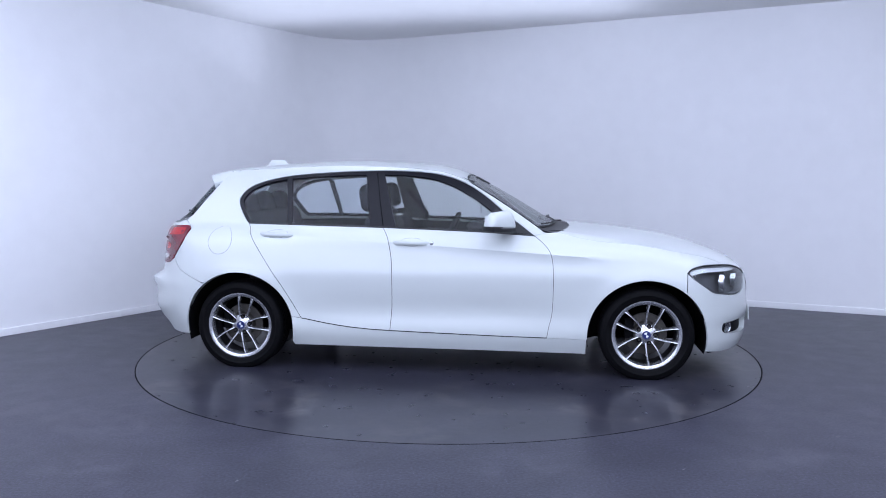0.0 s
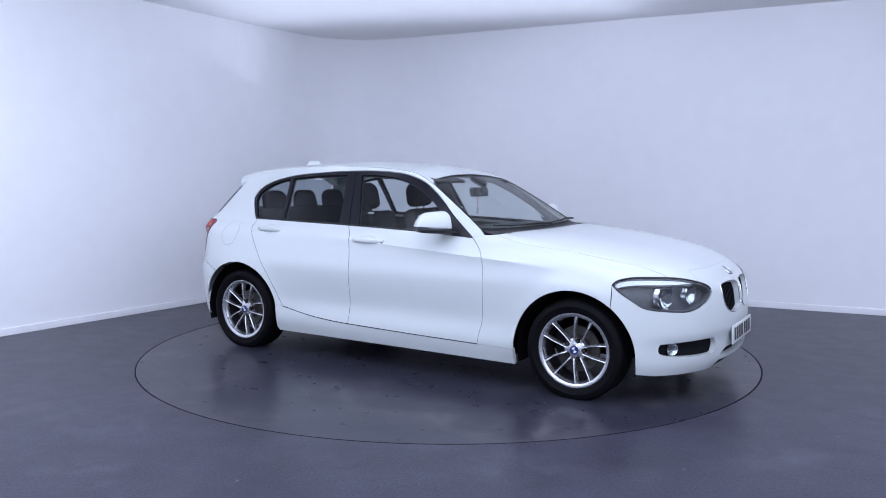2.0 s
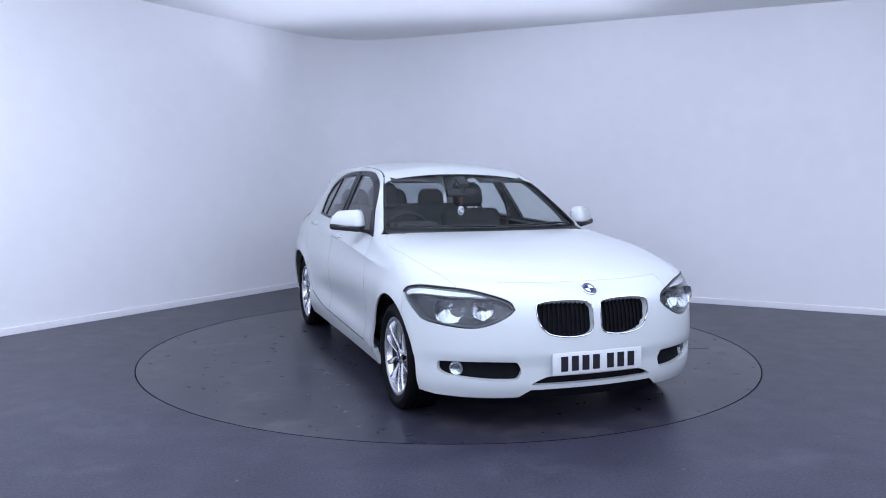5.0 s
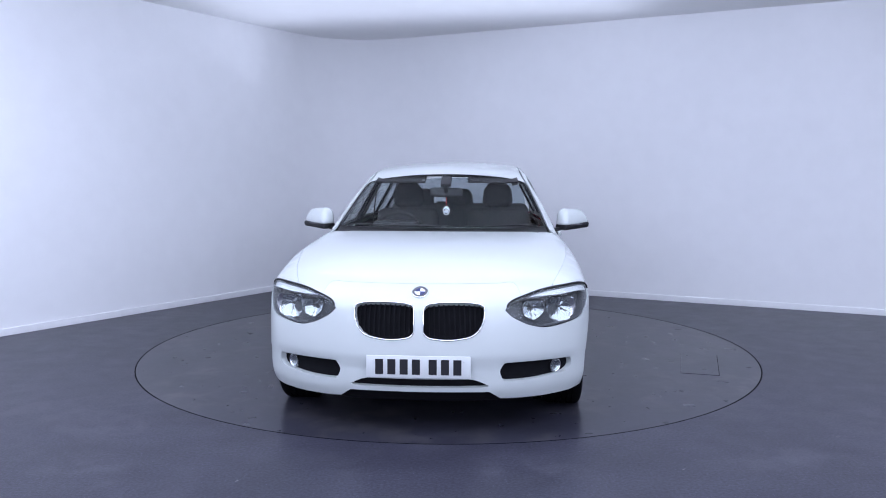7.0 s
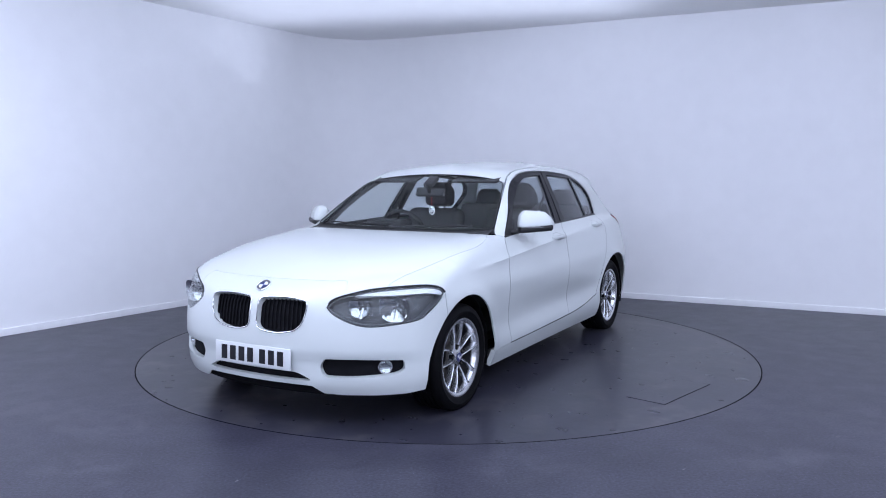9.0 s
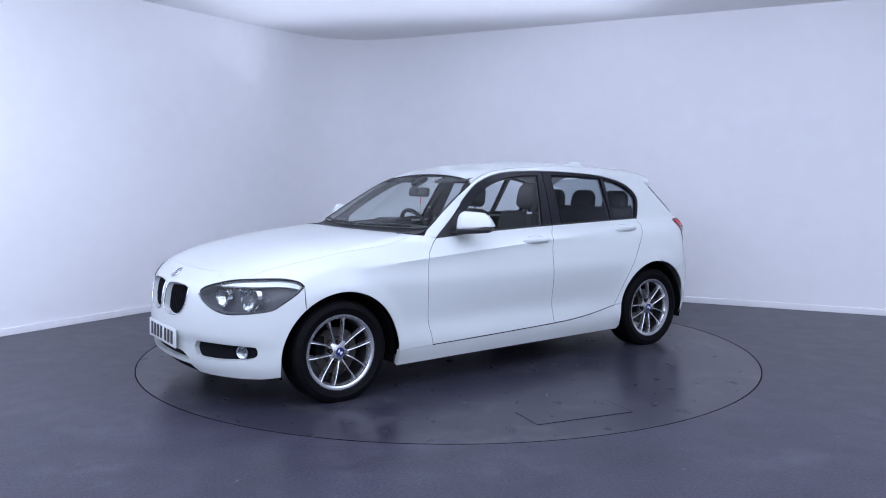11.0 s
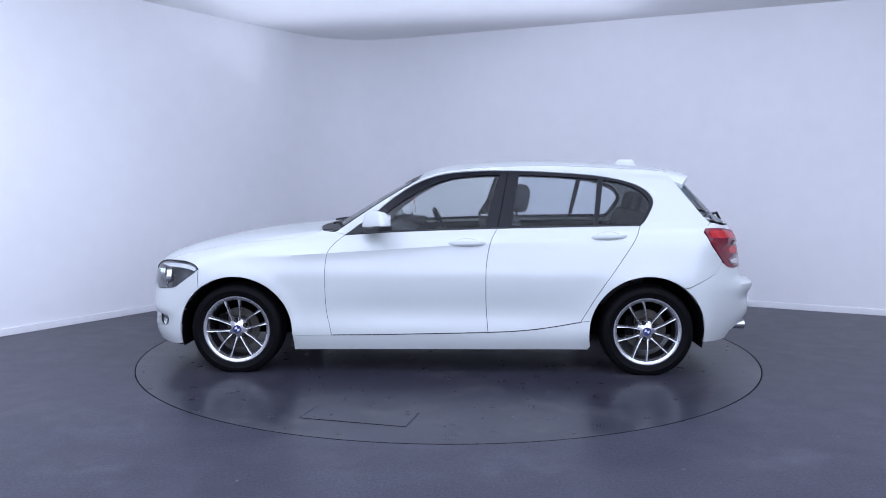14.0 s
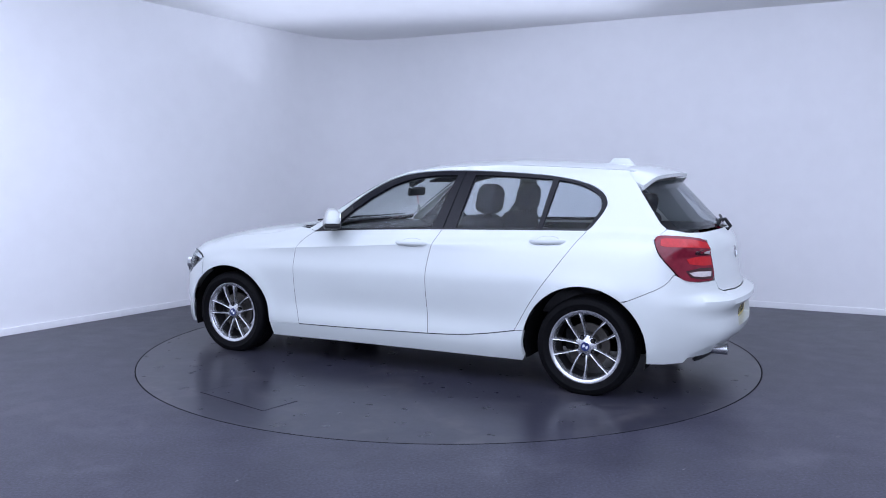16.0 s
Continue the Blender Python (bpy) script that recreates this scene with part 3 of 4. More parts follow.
def fog_hole(s):
    h = sp([fy(0.764, 0.360), fy(0.70, 0.364), fy(0.56, 0.369), fy(0.440, 0.369)], 3) + sp([fy(0.425, 0.366), fy(0.408, 0.340), fy(0.405, 0.318), fy(0.420, 0.286), fy(0.440, 0.279)], 3) + \
        sp([fy(0.46, 0.278), fy(0.56, 0.278), fy(0.68, 0.286), fy(0.742, 0.296), fy(0.768, 0.316), fy(0.770, 0.345)], 3)
    return [(s * a, b) for a, b in h]


LOW_HOLE = mirrored(sp([(0.0, 0.291), fy(0.20, 0.291), fy(0.272, 0.288), fy(0.335, 0.262), fy(0.34, 0.252), fy(0.26, 0.250), (0.0, 0.249)], 4))
bumper = part("front_bumper", panel("front", mirrored(bumper_half), [kidney(1), kidney(-1), fog_hole(1), fog_hole(-1), LOW_HOLE], res=0.03, hole_depth=0.035),
              PAINT, car, "white painted front bumper")
part("lower_intake", panel("front", LOW_HOLE, offset=-0.03, depth=0, shrink=-0.004), GAP, bumper, "black lower air intake")
part("chin_spoiler", panel("front", mirrored([(0.0, 0.235), fy(0.36, 0.235), fy(0.42, 0.190), fy(0.6, 0.182), fx(1.75, 0.180), fx(1.75, 0.150), fy(0.6, 0.140), fy(0.3, 0.140), (0.0, 0.140)]),
                           offset=-0.03, depth=0.02), GAP, bumper, "black chin spoiler under the bumper")
for s in (1, -1):
    kid = part("kidney_grille", panel("front", kidney(s), offset=-0.038, depth=0, shrink=-0.004), GAP, car, "black slatted grille with a chrome rim")
    part("grille_rim", line_on("front", kidney(s), 0.0036, closed=True, offset=0.002), CHROME, kid, "chrome grille rim")
    for k in range(11):
        y = 0.048 + 0.0255 * k
        top, low = 0.662 - 0.010 * abs(k - 5) / 5, 0.497 + 0.028 * (max(0, k - 6) / 4) ** 2 + 0.012 * (max(0, 2 - k) / 2)
        pts = cast("front", [fy(y, 0.58)[0] * s] * 5, np.linspace(low, top, 5))
        bm = bmesh.new()
        rows = [[bm.verts.new(Vector(p) + Vector((dx, dy, 0))) for dx, dy in ((-0.027, -0.004), (-0.027, 0.004), (-0.036, 0.004), (-0.036, -0.004))] for p in pts]
        for a, b in zip(rows, rows[1:]):
            for j in range(4):
                bm.faces.new((a[j], a[(j + 1) % 4], b[(j + 1) % 4], b[j]))
        part("grille_slat", bm, GAP, kid)
    fog = part("fog_lamp_opening", panel("front", fog_hole(s), offset=-0.032, depth=0, shrink=-0.004), GAP, car, "black fog lamp opening in the bumper")
    c3 = Vector(cast("front", [s * fy(0.698, 0.325)[0]], [0.325])[0])
    n3 = Vector(normals(np.array([c3]))[0])
    m = Matrix.Translation(c3 - n3 * 0.020) @ n3.to_track_quat("X", "Z").to_matrix().to_4x4()
    bm = revolve([(0.0, -0.009), (0.016, -0.007), (0.028, -0.002), (0.033, 0.004), (0.037, 0.004), (0.038, -0.020)], "x", 24)
    bm.transform(m)
    lamp = part("fog_lamp", bm, LAMPREF, fog, "round clear fog lamp")
    bm = revolve([(0.0, 0.008), (0.018, 0.006), (0.032, 0.002), (0.032, 0.0), (0.0, 0.004)], "x", 24)
    bm.transform(m)
    part("lens", bm, GLASS, fog, "clear lamp lens")

# badge: plain roundel
def roundel(name, m, r, parent):
    bm = revolve([(0.0, 0.0), (r, 0.0), (r, 0.004), (r * 0.93, 0.006), (r * 0.90, 0.004), (0.0, 0.004)], "z", 32)
    bm.transform(m)
    b = part(name, bm, CHROME, parent, "round blue and white badge in a metal ring")
    ring = revolve([(r * 0.64, 0.0045), (r * 0.9, 0.0045), (r * 0.9, 0.003), (r * 0.64, 0.003)], "z", 32)
    ring.transform(m)
    part("badge_ring", ring, LAMPGREY, b)
    for k in range(4):
        bm = bmesh.new()
        vs = [bm.verts.new((0, 0, 0.0055))] + [bm.verts.new((r * 0.62 * math.cos(math.pi / 2 * (k + j / 6)), r * 0.62 * math.sin(math.pi / 2 * (k + j / 6)), 0.0055)) for j in range(7)]
        bm.faces.new(vs)
        bm.transform(m)
        part("badge_quarter", bm, BLUE if k % 2 else WHITE, b)
    return b


c3 = Vector(cast("front", [0.0], [0.715])[0])
n3 = Vector(normals(np.array([c3]))[0])
roundel("badge", Matrix.Translation(c3) @ n3.to_track_quat("Z", "Y").to_matrix().to_4x4(), 0.041, car)

# head lamps
for s in (1, -1):
    ol = [(s * a, b) for a, b in HEAD_TOP + HEAD_LOW[1:-1]]
    head = part("headlight", panel("front", ol, offset=-0.055, depth=0, shrink=-0.004, res=0.025), LAMPGREY, car, "clear headlight with twin round reflectors in a grey housing")
    part("lens", panel("front", ol, depth=0.004, back=True, shrink=0.002, res=0.03), GLASS, head, "clear lamp cover")
    part("housing_rim", panel("front", ol, [tidy(ol, 0.016, 0.011).tolist()], depth=0.05, offset=-0.006, shrink=0.003, res=0.03), LAMPGREY, head)
    brow = [(s * a, b - 0.005) for a, b in HEAD_TOP[9:34]] + [(s * a, b - 0.036) for a, b in HEAD_TOP[17:32]][::-1]
    part("lamp_brow", panel("front", brow, depth=0.02, offset=-0.010, shrink=0.0, res=0.03), WHITE, head, "pale strip along the lamp's top")
    part("dark_edge", line_on("front", [(s * a, b) for a, b in HEAD_TOP[2:]], 0.0045, offset=0.001), BLACK, head)
    for y, z, r in ((0.715, 0.624, 0.078), (0.572, 0.630, 0.056)):
        c3 = Vector(cast("front", [s * fy(y, z)[0]], [z])[0])
        axis = Vector((1, 0.25 * s, -0.02)).normalized()
        m = Matrix.Translation(c3 - axis * 0.016 - Vector((0.008, 0, 0))) @ axis.to_track_quat("X", "Z").to_matrix().to_4x4()
        bm = revolve([(0.008, -0.034), (r * 0.35, -0.030), (r * 0.62, -0.020), (r * 0.86, -0.006), (r * 0.97, 0.0), (r + 0.003, 0.0), (r + 0.004, -0.03)], "x", 30)
        for v in bm.verts:
            v.co.z = min(v.co.z, r * 0.62)
            v.co.x += 0.0030 * math.sin(v.co.y * 330) + 0.0015 * math.sin(v.co.z * 260)
        bm.transform(m)
        refl = part("reflector", bm, LAMPREF, head, "round mirror reflector")
        bm = revolve([(0.0, -0.016), (0.006, -0.017), (0.008, -0.022), (0.008, -0.04), (0.0, -0.04)], "x", 16)
        bm.transform(m)
        part("bulb_cap", bm, LAMPGREY, refl)

# number plate: characters as plain bars
def number_plate(m, mat, parent, label):
    bm = rbox((0, 0, 0), (0.008, 0.52, 0.111), 0.003)
    bm.transform(m)
    plate = part("number_plate", bm, mat, parent, label)
    for y in (-0.194, -0.133, -0.072, -0.011, 0.072, 0.133, 0.194):
        bm = rbox((0.0045, y, 0), (0.002, 0.040, 0.076), 0.0)
        bm.transform(m)
        part("print_bar", bm, INK, plate)
    for y in (-0.226, 0.226):
        bm = revolve([(0.0, 0.006), (0.005, 0.005), (0.006, 0.003)], "x", 10, (0, y, 0.03))
        bm.transform(m)
        part("plate_screw", bm, PLATEW, plate)


number_plate(pose(2.106, 0.0, 0.357, 0, -2, 0), PLATEW, car, "white front number plate")

# sides
for s in (1, -1):
    top3 = hood_side3
    fender = DOOR_FRONT[:1] + [(0.966, 0.253)] + arch(*F_ARCH, 182, 51, 26)
    lamp3 = cast("front", *np.array(HEAD_TOP[k_hood:][::-1]).T)
    fender += [(p[0], p[2]) for p in lamp3] + [(p[0], p[2]) for p in top3[::-1]] + [(0.69, 0.925)] + DOOR_FRONT[::-1][:-1]
    part("front_fender", panel("side", fender, sgn=s, res=0.025, lines=[CREASE], shrink=0.0011), PAINT, car, "white painted front wing")
    fd = DOOR_FRONT + BELT[1:4] + [(-0.369, 0.9555)] + B_GAP[1:] + [q for q in SILL[::-1] if q[0] > -0.30]
    fd = [q for i, q in enumerate(fd) if not (q[0] < -0.37 and q[1] > 0.95)]
    door_f = part("front_door", panel("side", fd, sgn=s, res=0.025, lines=[CREASE]), PAINT, car, "white painted front door")
    rd = [(-0.369, 0.9555)] + BELT[3:5] + R_GAP + [q for q in SILL[::-1] if -0.90 < q[0] < -0.32] + B_GAP[::-1][:-1]
    door_r = part("rear_door", panel("side", rd, sgn=s, res=0.025, lines=[CREASE]), PAINT, car, "white painted rear door")
    sill = [(0.966, 0.253)] + SILL + arch(*R_ARCH, 13, -17, 8)[:8] + [(-0.958, 0.168), (-0.444, 0.164), (0.297, 0.159), (0.963, 0.154)]
    part("sill", panel("side", sill, sgn=s, depth=0.03), PAINT, car, "white painted sill")
    for pts, rad in ((SILL, 0.0036), (DOOR_FRONT, 0.0022), (B_GAP, 0.0022), (R_GAP, 0.0020)):
        part("door_gap", line_on("side", pts, rad, s, offset=-0.0018), GAP, car, "dark shut line round the doors")
    # body side: front pillar, roof rail, rear quarter
    rail = cast("top", *np.array([(x, y + 0.002) for x, y in RAIL]).T)
    sc = cast("top", *np.array([(x, y + 0.008) for x, y in SCREEN_SIDE]).T)
    bs = [(0.70, 0.925)] + [(p[0], p[2]) for p in sc] + [(p[0], p[2]) for p in rail]
    bs += [(-1.56, 1.262), (-1.592, 1.216), (-1.660, 1.125), (-1.735, 1.024), (-1.775, 0.990)]
    bs += [(-1.735, 0.952), (-1.716, 0.930), (-1.759, 0.842), (-1.843, 0.738)]
    bs += sp([(-1.836, 0.735), (-1.792, 0.677), (-1.702, 0.630), (-1.590, 0.580)]) + arch(*R_ARCH, 130, 13, 26)[1:]
    bs = bs[:-27] + [q for q in arch(*R_ARCH, 127, 13, 26)] + [(-0.908, 0.353)] + R_GAP[::-1][1:] + WIN_TOP[::-1][1:]
    part("body_side", panel("side", bs, sgn=s, res=0.025, lines=[CREASE]), PAINT, car, "white rear quarter, roof rail and front pillar")
    # window surround with panes
    gf = [(0.470, 0.935), (0.440, 0.985), (0.352, 1.063)] + sp([(0.233, 1.148), (0.083, 1.230), (-0.068, 1.279), (-0.221, 1.298), (-0.390, 1.303)]) + [(-0.283, 0.964)]
    gr = [(-0.461, 0.970)] + sp([(-0.518, 1.303), (-0.753, 1.296), (-1.047, 1.277)]) + [(-1.004, 0.980)]
    gq = [(-1.033, 0.982), (-1.084, 1.272)] + sp([(-1.160, 1.260), (-1.239, 1.239), (-1.330, 1.195), (-1.376, 1.140), (-1.372, 1.095), (-1.315, 1.000)]) + [(-1.300, 0.983)]
    ws = BELT + WIN_TOP[::-1][1:-1]
    surround = part("window_surround", panel("side", ws, [gf, gr, gq], sgn=s, offset=-0.004, depth=0.02, shrink=0.001), PILLAR, car, "satin black window surround")
    part("window_lining", panel("side", ws, [gf, gr, gq], sgn=s, offset=-0.035, depth=0, shrink=0.0), LAMPGREY, surround)
    for nm, ol, par, mt in (("front_window", gf, door_f, GLASS), ("rear_window", gr, door_r, TINT), ("quarter_window", gq, surround, TINT)):
        part(nm, panel("side", ol, sgn=s, offset=-0.010, depth=0.004, back=True, shrink=-0.004, res=0.06), mt, par, "side window glass")
    part("belt_trim", line_on("side", sp(BELT[:]), 0.006, s, offset=-0.001), BLACK, surround, "black belt strip")
    part("door_split", line_on("side", [(-0.369, 0.960), (-0.40, 1.10), (-0.445, 1.328)], 0.003, s, offset=-0.002), GAP, surround)
    # handles
    for x0, x1, z0, z1, par in ((-0.050, -0.292, 0.858, 0.861, door_f), (-0.975, -1.207, 0.899, 0.906, door_r)):
        bm = bmesh.new()
        rows = []
        for k in range(15):
            t = k / 14
            x, z = x0 + (x1 - x0) * t, z0 + (z1 - z0) * t
            p = cast("side", [x], [z], s)[0]
            out = 0.030 * min(1, (math.sin(math.pi * min(max(t, 0.0), 1.0)) * 1.6 + 0.18)) 
            hh = 0.0155 * min(1.0, 0.45 + 2.2 * min(t, 1 - t) ** 0.6)
            rows.append([bm.verts.new((x, p[1] + s * (out * a - 0.004), z + hh * b)) for a, b in
                         ((0.3, -0.85), (0.75, -1.0), (1.0, -0.5), (1.05, 0.1), (0.9, 0.75), (0.5, 1.0), (0.2, 0.7))])
        for a, b in zip(rows, rows[1:]):
            for j in range(7):
                bm.faces.new((a[j], a[(j + 1) % 7], b[(j + 1) % 7], b[j]))
        bm.faces.new(rows[0]), bm.faces.new(rows[-1])
        hd = part("door_handle", bm, PAINT, par, "white pull handle")
        xm, zm = (x0 + x1) / 2, (z0 + z1) / 2
        cup = [(xm + 0.075 * math.cos(a), zm + 0.004 + 0.026 * math.sin(a)) for a in np.linspace(0, 2 * math.pi, 25)[:-1]]
        part("handle_seam", line_on("side", cup, 0.0012, s, True, -0.0004), LAMPGREY, hd)
    # mirror
    place = Matrix.Diagonal((1, s, 1, 1)) @ Matrix.Translation((0.405, 0.888, 0.999)) @ Matrix.Rotation(radians(38), 4, "Z")
    mir = rbox((0, 0, 0.006), (0.118, 0.244, 0.138), 0.042, None, 6)
    for v in mir.verts:
        up = max(0, v.co.z / 0.075)
        v.co.y *= 1 - (0.40 if v.co.y > 0 else 0.14) * up
        v.co.x *= 1 - (0.48 if v.co.x > 0 else 0.10) * up
        v.co.x *= 1 - 0.25 * max(0, v.co.y / 0.1)
        v.co.z *= 1 - 0.30 * max(0, v.co.y / 0.118)
        v.co.z = max(v.co.z, -0.034 + 0.12 * max(0, v.co.y))
    mir.transform(place)
    mirror = part("door_mirror", mir, PAINT, car, "white door mirror with black base", "all")
    bm = rbox((0, -0.006, -0.050), (0.110, 0.222, 0.042), 0.016)
    for v in bm.verts:
        v.co.z += 0.15 * max(0, v.co.y)
    bm.transform(place)
    foot = tube([(0.425, 0.83, 0.945), (0.455, 0.785, 0.934), (0.478, 0.730, 0.926)], 0.018, 8)
    for v in foot.verts:
        v.co.x = 0.455 + (v.co.x - 0.455) * 1.9
        v.co.z = 0.938 + (v.co.z - 0.938) * 0.75
    foot.transform(Matrix.Diagonal((1, s, 1, 1)))
    merge(bm, foot)
    part("mirror_base", bm, BLACK, mirror, "black mirror base")
    bm = rbox((-0.052, -0.006, 0.004), (0.010, 0.165, 0.086), 0.004)
    bm.transform(place)
    part("mirror_glass", bm, REFLECT, mirror, "mirror glass")
    bm = tube([(0.055, -0.08, -0.034), (0.058, 0.0, -0.034), (0.040, 0.085, -0.030)], 0.0045, 6)
    bm.transform(place)
    part("turn_lamp", bm, LAMPGREY, mirror)
    tri = [(0.628, 0.912), (0.470, 0.930), (0.440, 0.985), (0.352, 1.060), (0.375, 1.085), (0.50, 1.0)]
    part("mirror_sail", panel("side", tri, sgn=s, offset=0.0, depth=0.01, shrink=0.002), BLACK, mirror, "black triangular mirror mount")

p = cast("side", [-0.035], [0.858], -1)[0]
part("door_lock", revolve([(0.0, -0.012), (0.008, -0.012), (0.011, -0.010), (0.012, 0.004)], "y", 20, (p[0], p[1] - 0.002, p[2])), ALLOY, car, "round key lock by the handle")

# fuel flap seam on the right quarter
flap = [(-1.478 + 0.083 * math.cos(a), 0.862 + 0.090 * math.sin(a)) for a in np.linspace(0, 2 * math.pi, 41)[:-1]]
part("fuel_flap", line_on("side", flap, 0.0013, -1, True, -0.0006), LAMPGREY, car, "round fuel flap seam")

# tail
tail_l = sp([ry(0.50, 0.918), ry(0.60, 0.940), rx(-1.80, 0.952), rx(-1.742, 0.948), rx(-1.716, 0.928)], 4) + sp([rx(-1.759, 0.842), rx(-1.845, 0.738)], 4) + \
    sp([rx(-1.892, 0.704), ry(0.62, 0.690), ry(0.515, 0.692)], 4) + [ry(0.500, 0.705)]
tail_seat = tail_l
tail_l = [ry(0.497, 0.928), ry(0.60, 0.947), rx(-1.80, 0.958), rx(-1.708, 0.954), rx(-1.726, 0.90), rx(-1.759, 0.842), rx(-1.845, 0.738), rx(-1.885, 0.692), ry(0.62, 0.686), ry(0.497, 0.686), ry(0.496, 0.80)]
for _ in range(3):
    tail_l = [q for a, b in zip(tail_l, tail_l[1:] + tail_l[:1]) for q in ((0.75 * a[0] + 0.25 * b[0], 0.75 * a[1] + 0.25 * b[1]), (0.25 * a[0] + 0.75 * b[0], 0.25 * a[1] + 0.75 * b[1]))]
LAMP_TOP = sp([ry(0.512, 0.906), ry(0.60, 0.928), rx(-1.80, 0.938), rx(-1.752, 0.934)], 5) + sp([rx(-1.757, 0.900), rx(-1.80, 0.892), ry(0.62, 0.884), ry(0.512, 0.874)], 5)
LAMP_BAND = sp([ry(0.512, 0.868), ry(0.58, 0.868), ry(0.66, 0.858)], 4) + sp([ry(0.64, 0.846), ry(0.58, 0.838), ry(0.512, 0.838)], 4)
LAMP_STRIP = sp([ry(0.516, 0.863), ry(0.58, 0.861), ry(0.625, 0.855)], 4) + sp([ry(0.60, 0.847), ry(0.516, 0.845)], 4)
LAMP_MID = sp([ry(0.512, 0.828), ry(0.60, 0.832), ry(0.665, 0.820)], 4) + sp([ry(0.655, 0.792), ry(0.58, 0.780), ry(0.512, 0.780)], 4)
LAMP_LOW = [ry(0.512, 0.764), ry(0.60, 0.768), ry(0.68, 0.752), ry(0.66, 0.715), ry(0.61, 0.702), ry(0.520, 0.702)]
LAMP_REVERSE = [ry(0.525, 0.744), ry(0.62, 0.748), ry(0.665, 0.742), ry(0.645, 0.722), ry(0.60, 0.715), ry(0.535, 0.716)]
for s in (1, -1):
    ol = [(s * a, b) for a, b in tail_l]
    tl = part("tail_light", panel("rear", ol, depth=0.03, offset=0.004, shrink=0.003, res=0.025), REDMID, car, "red tail light wrapping round the corner")
    part("lamp_seat", panel("rear", [(s * a, b) for a, b in tail_seat], depth=0.02, offset=-0.004, shrink=-0.002), REDDARK, tl, "dark red lamp edge")
    for nm, shape, out, mat, text in (("bright_band", LAMP_TOP, 0.0055, REDLENS, "bright red upper band"), ("dark_band", LAMP_BAND, 0.0055, REDDARK, "dark red band"),
                                      ("clear_strip", LAMP_STRIP, 0.0068, CLEARLENS, "clear strip"), ("bright_band", LAMP_MID, 0.0055, REDLENS, "bright red middle band"),
                                      ("dark_band", LAMP_LOW, 0.0055, REDDARK, "dark red band"), ("reversing_lamp", LAMP_REVERSE, 0.0068, CLEARLENS, "clear reversing lamp")):
        part(nm, panel("rear", [(s * a, b) for a, b in shape], offset=out, depth=0.004, shrink=0.0), mat, tl, text)

gate_half = [(0.0, 0.975), ry(0.3, 0.972), ry(0.50, 0.968), ry(0.60, 0.970), ry(0.600, 0.943), ry(0.50, 0.921), ry(0.497, 0.80), ry(0.495, 0.695), ry(0.47, 0.640), ry(0.42, 0.622), ry(0.2, 0.612), (0.0, 0.610)]
gate = part("tailgate", panel("rear", mirrored(gate_half)), PAINT, car, "white painted tailgate")
for s in (1, -1):
    ol = [ry(0.603, 0.970), rx(-1.778, 0.988), rx(-1.737, 0.953), rx(-1.80, 0.955), ry(0.603, 0.944)]
    part("tailgate_corner", panel("rear", [(s * a, b) for a, b in ol], shrink=-0.001), PAINT, gate)
glass_half = [(0.0, 0.985), ry(0.3, 0.982), ry(0.52, 0.980), ry(0.60, 0.988), ry(0.618, 1.01), ry(0.605, 1.08), ry(0.578, 1.17), ry(0.545, 1.238), ry(0.50, 1.256), ry(0.25, 1.272), (0.0, 1.276)]
part("rear_screen", panel("rear", mirrored(glass_half), depth=0.005, back=True, res=0.05), DARKTINT, gate, "dark tinted rear screen")
rb_half = [(0.0, 0.345), ry(0.25, 0.345), ry(0.40, 0.340), ry(0.50, 0.328), ry(0.585, 0.302), ry(0.65, 0.268), rx(-1.885, 0.218), rx(-1.80, 0.214), rx(-1.708, 0.222)]
rb_half += [rx(x, z) for x, z in arch(*R_ARCH, 186, 127, 12)] + [rx(x, z) for x, z in sp([(-1.590, 0.580), (-1.702, 0.630), (-1.792, 0.677), (-1.838, 0.735)])]
rb_half += [rx(-1.892, 0.702), ry(0.62, 0.687), ry(0.515, 0.688), ry(0.492, 0.690), ry(0.47, 0.638), ry(0.42, 0.619), ry(0.2, 0.609), (0.0, 0.607)]
PLATE_HOLE = mirrored([(0.0, 0.528), ry(0.275, 0.528), ry(0.285, 0.515), ry(0.285, 0.405), ry(0.275, 0.395), (0.0, 0.395)])
rbump = part("rear_bumper", panel("rear", mirrored(rb_half), [PLATE_HOLE], res=0.03, hole_depth=0.055), PAINT, car, "white painted rear bumper")
part("rear_apron", panel("rear", mirrored([(0.0, 0.356), ry(0.25, 0.356), ry(0.41, 0.350), ry(0.51, 0.338), ry(0.60, 0.312), ry(0.66, 0.276), rx(-1.875, 0.220), ry(0.50, 0.226), ry(0.36, 0.240), (0.0, 0.245)]), offset=-0.034, depth=0.01), PAINT, rbump, "white undercut apron")
part("diffuser", panel("rear", mirrored([(0.0, 0.255), ry(0.36, 0.250), ry(0.52, 0.228), ry(0.52, 0.165), (0.0, 0.165)]), offset=-0.050, depth=0.02), BLACK, rbump, "black lower rear panel")
part("plate_recess", panel("rear", PLATE_HOLE, offset=-0.053, depth=0, shrink=-0.004), PAINT, rbump, "white plate recess")
number_plate(pose(-2.106, 0.0, 0.46, 0, 3, 180), PLATEY, car, "yellow rear number plate")
for y in (0.41,):
    bm = revolve([(0.026, 0.02), (0.031, 0.0), (0.033, -0.10), (0.028, -0.10), (0.026, -0.02), (0.0, 0.0)], "x", 20, (-1.998, y, 0.268))
    part("exhaust_tip", bm, ALLOY, car, "satin steel exhaust tip")
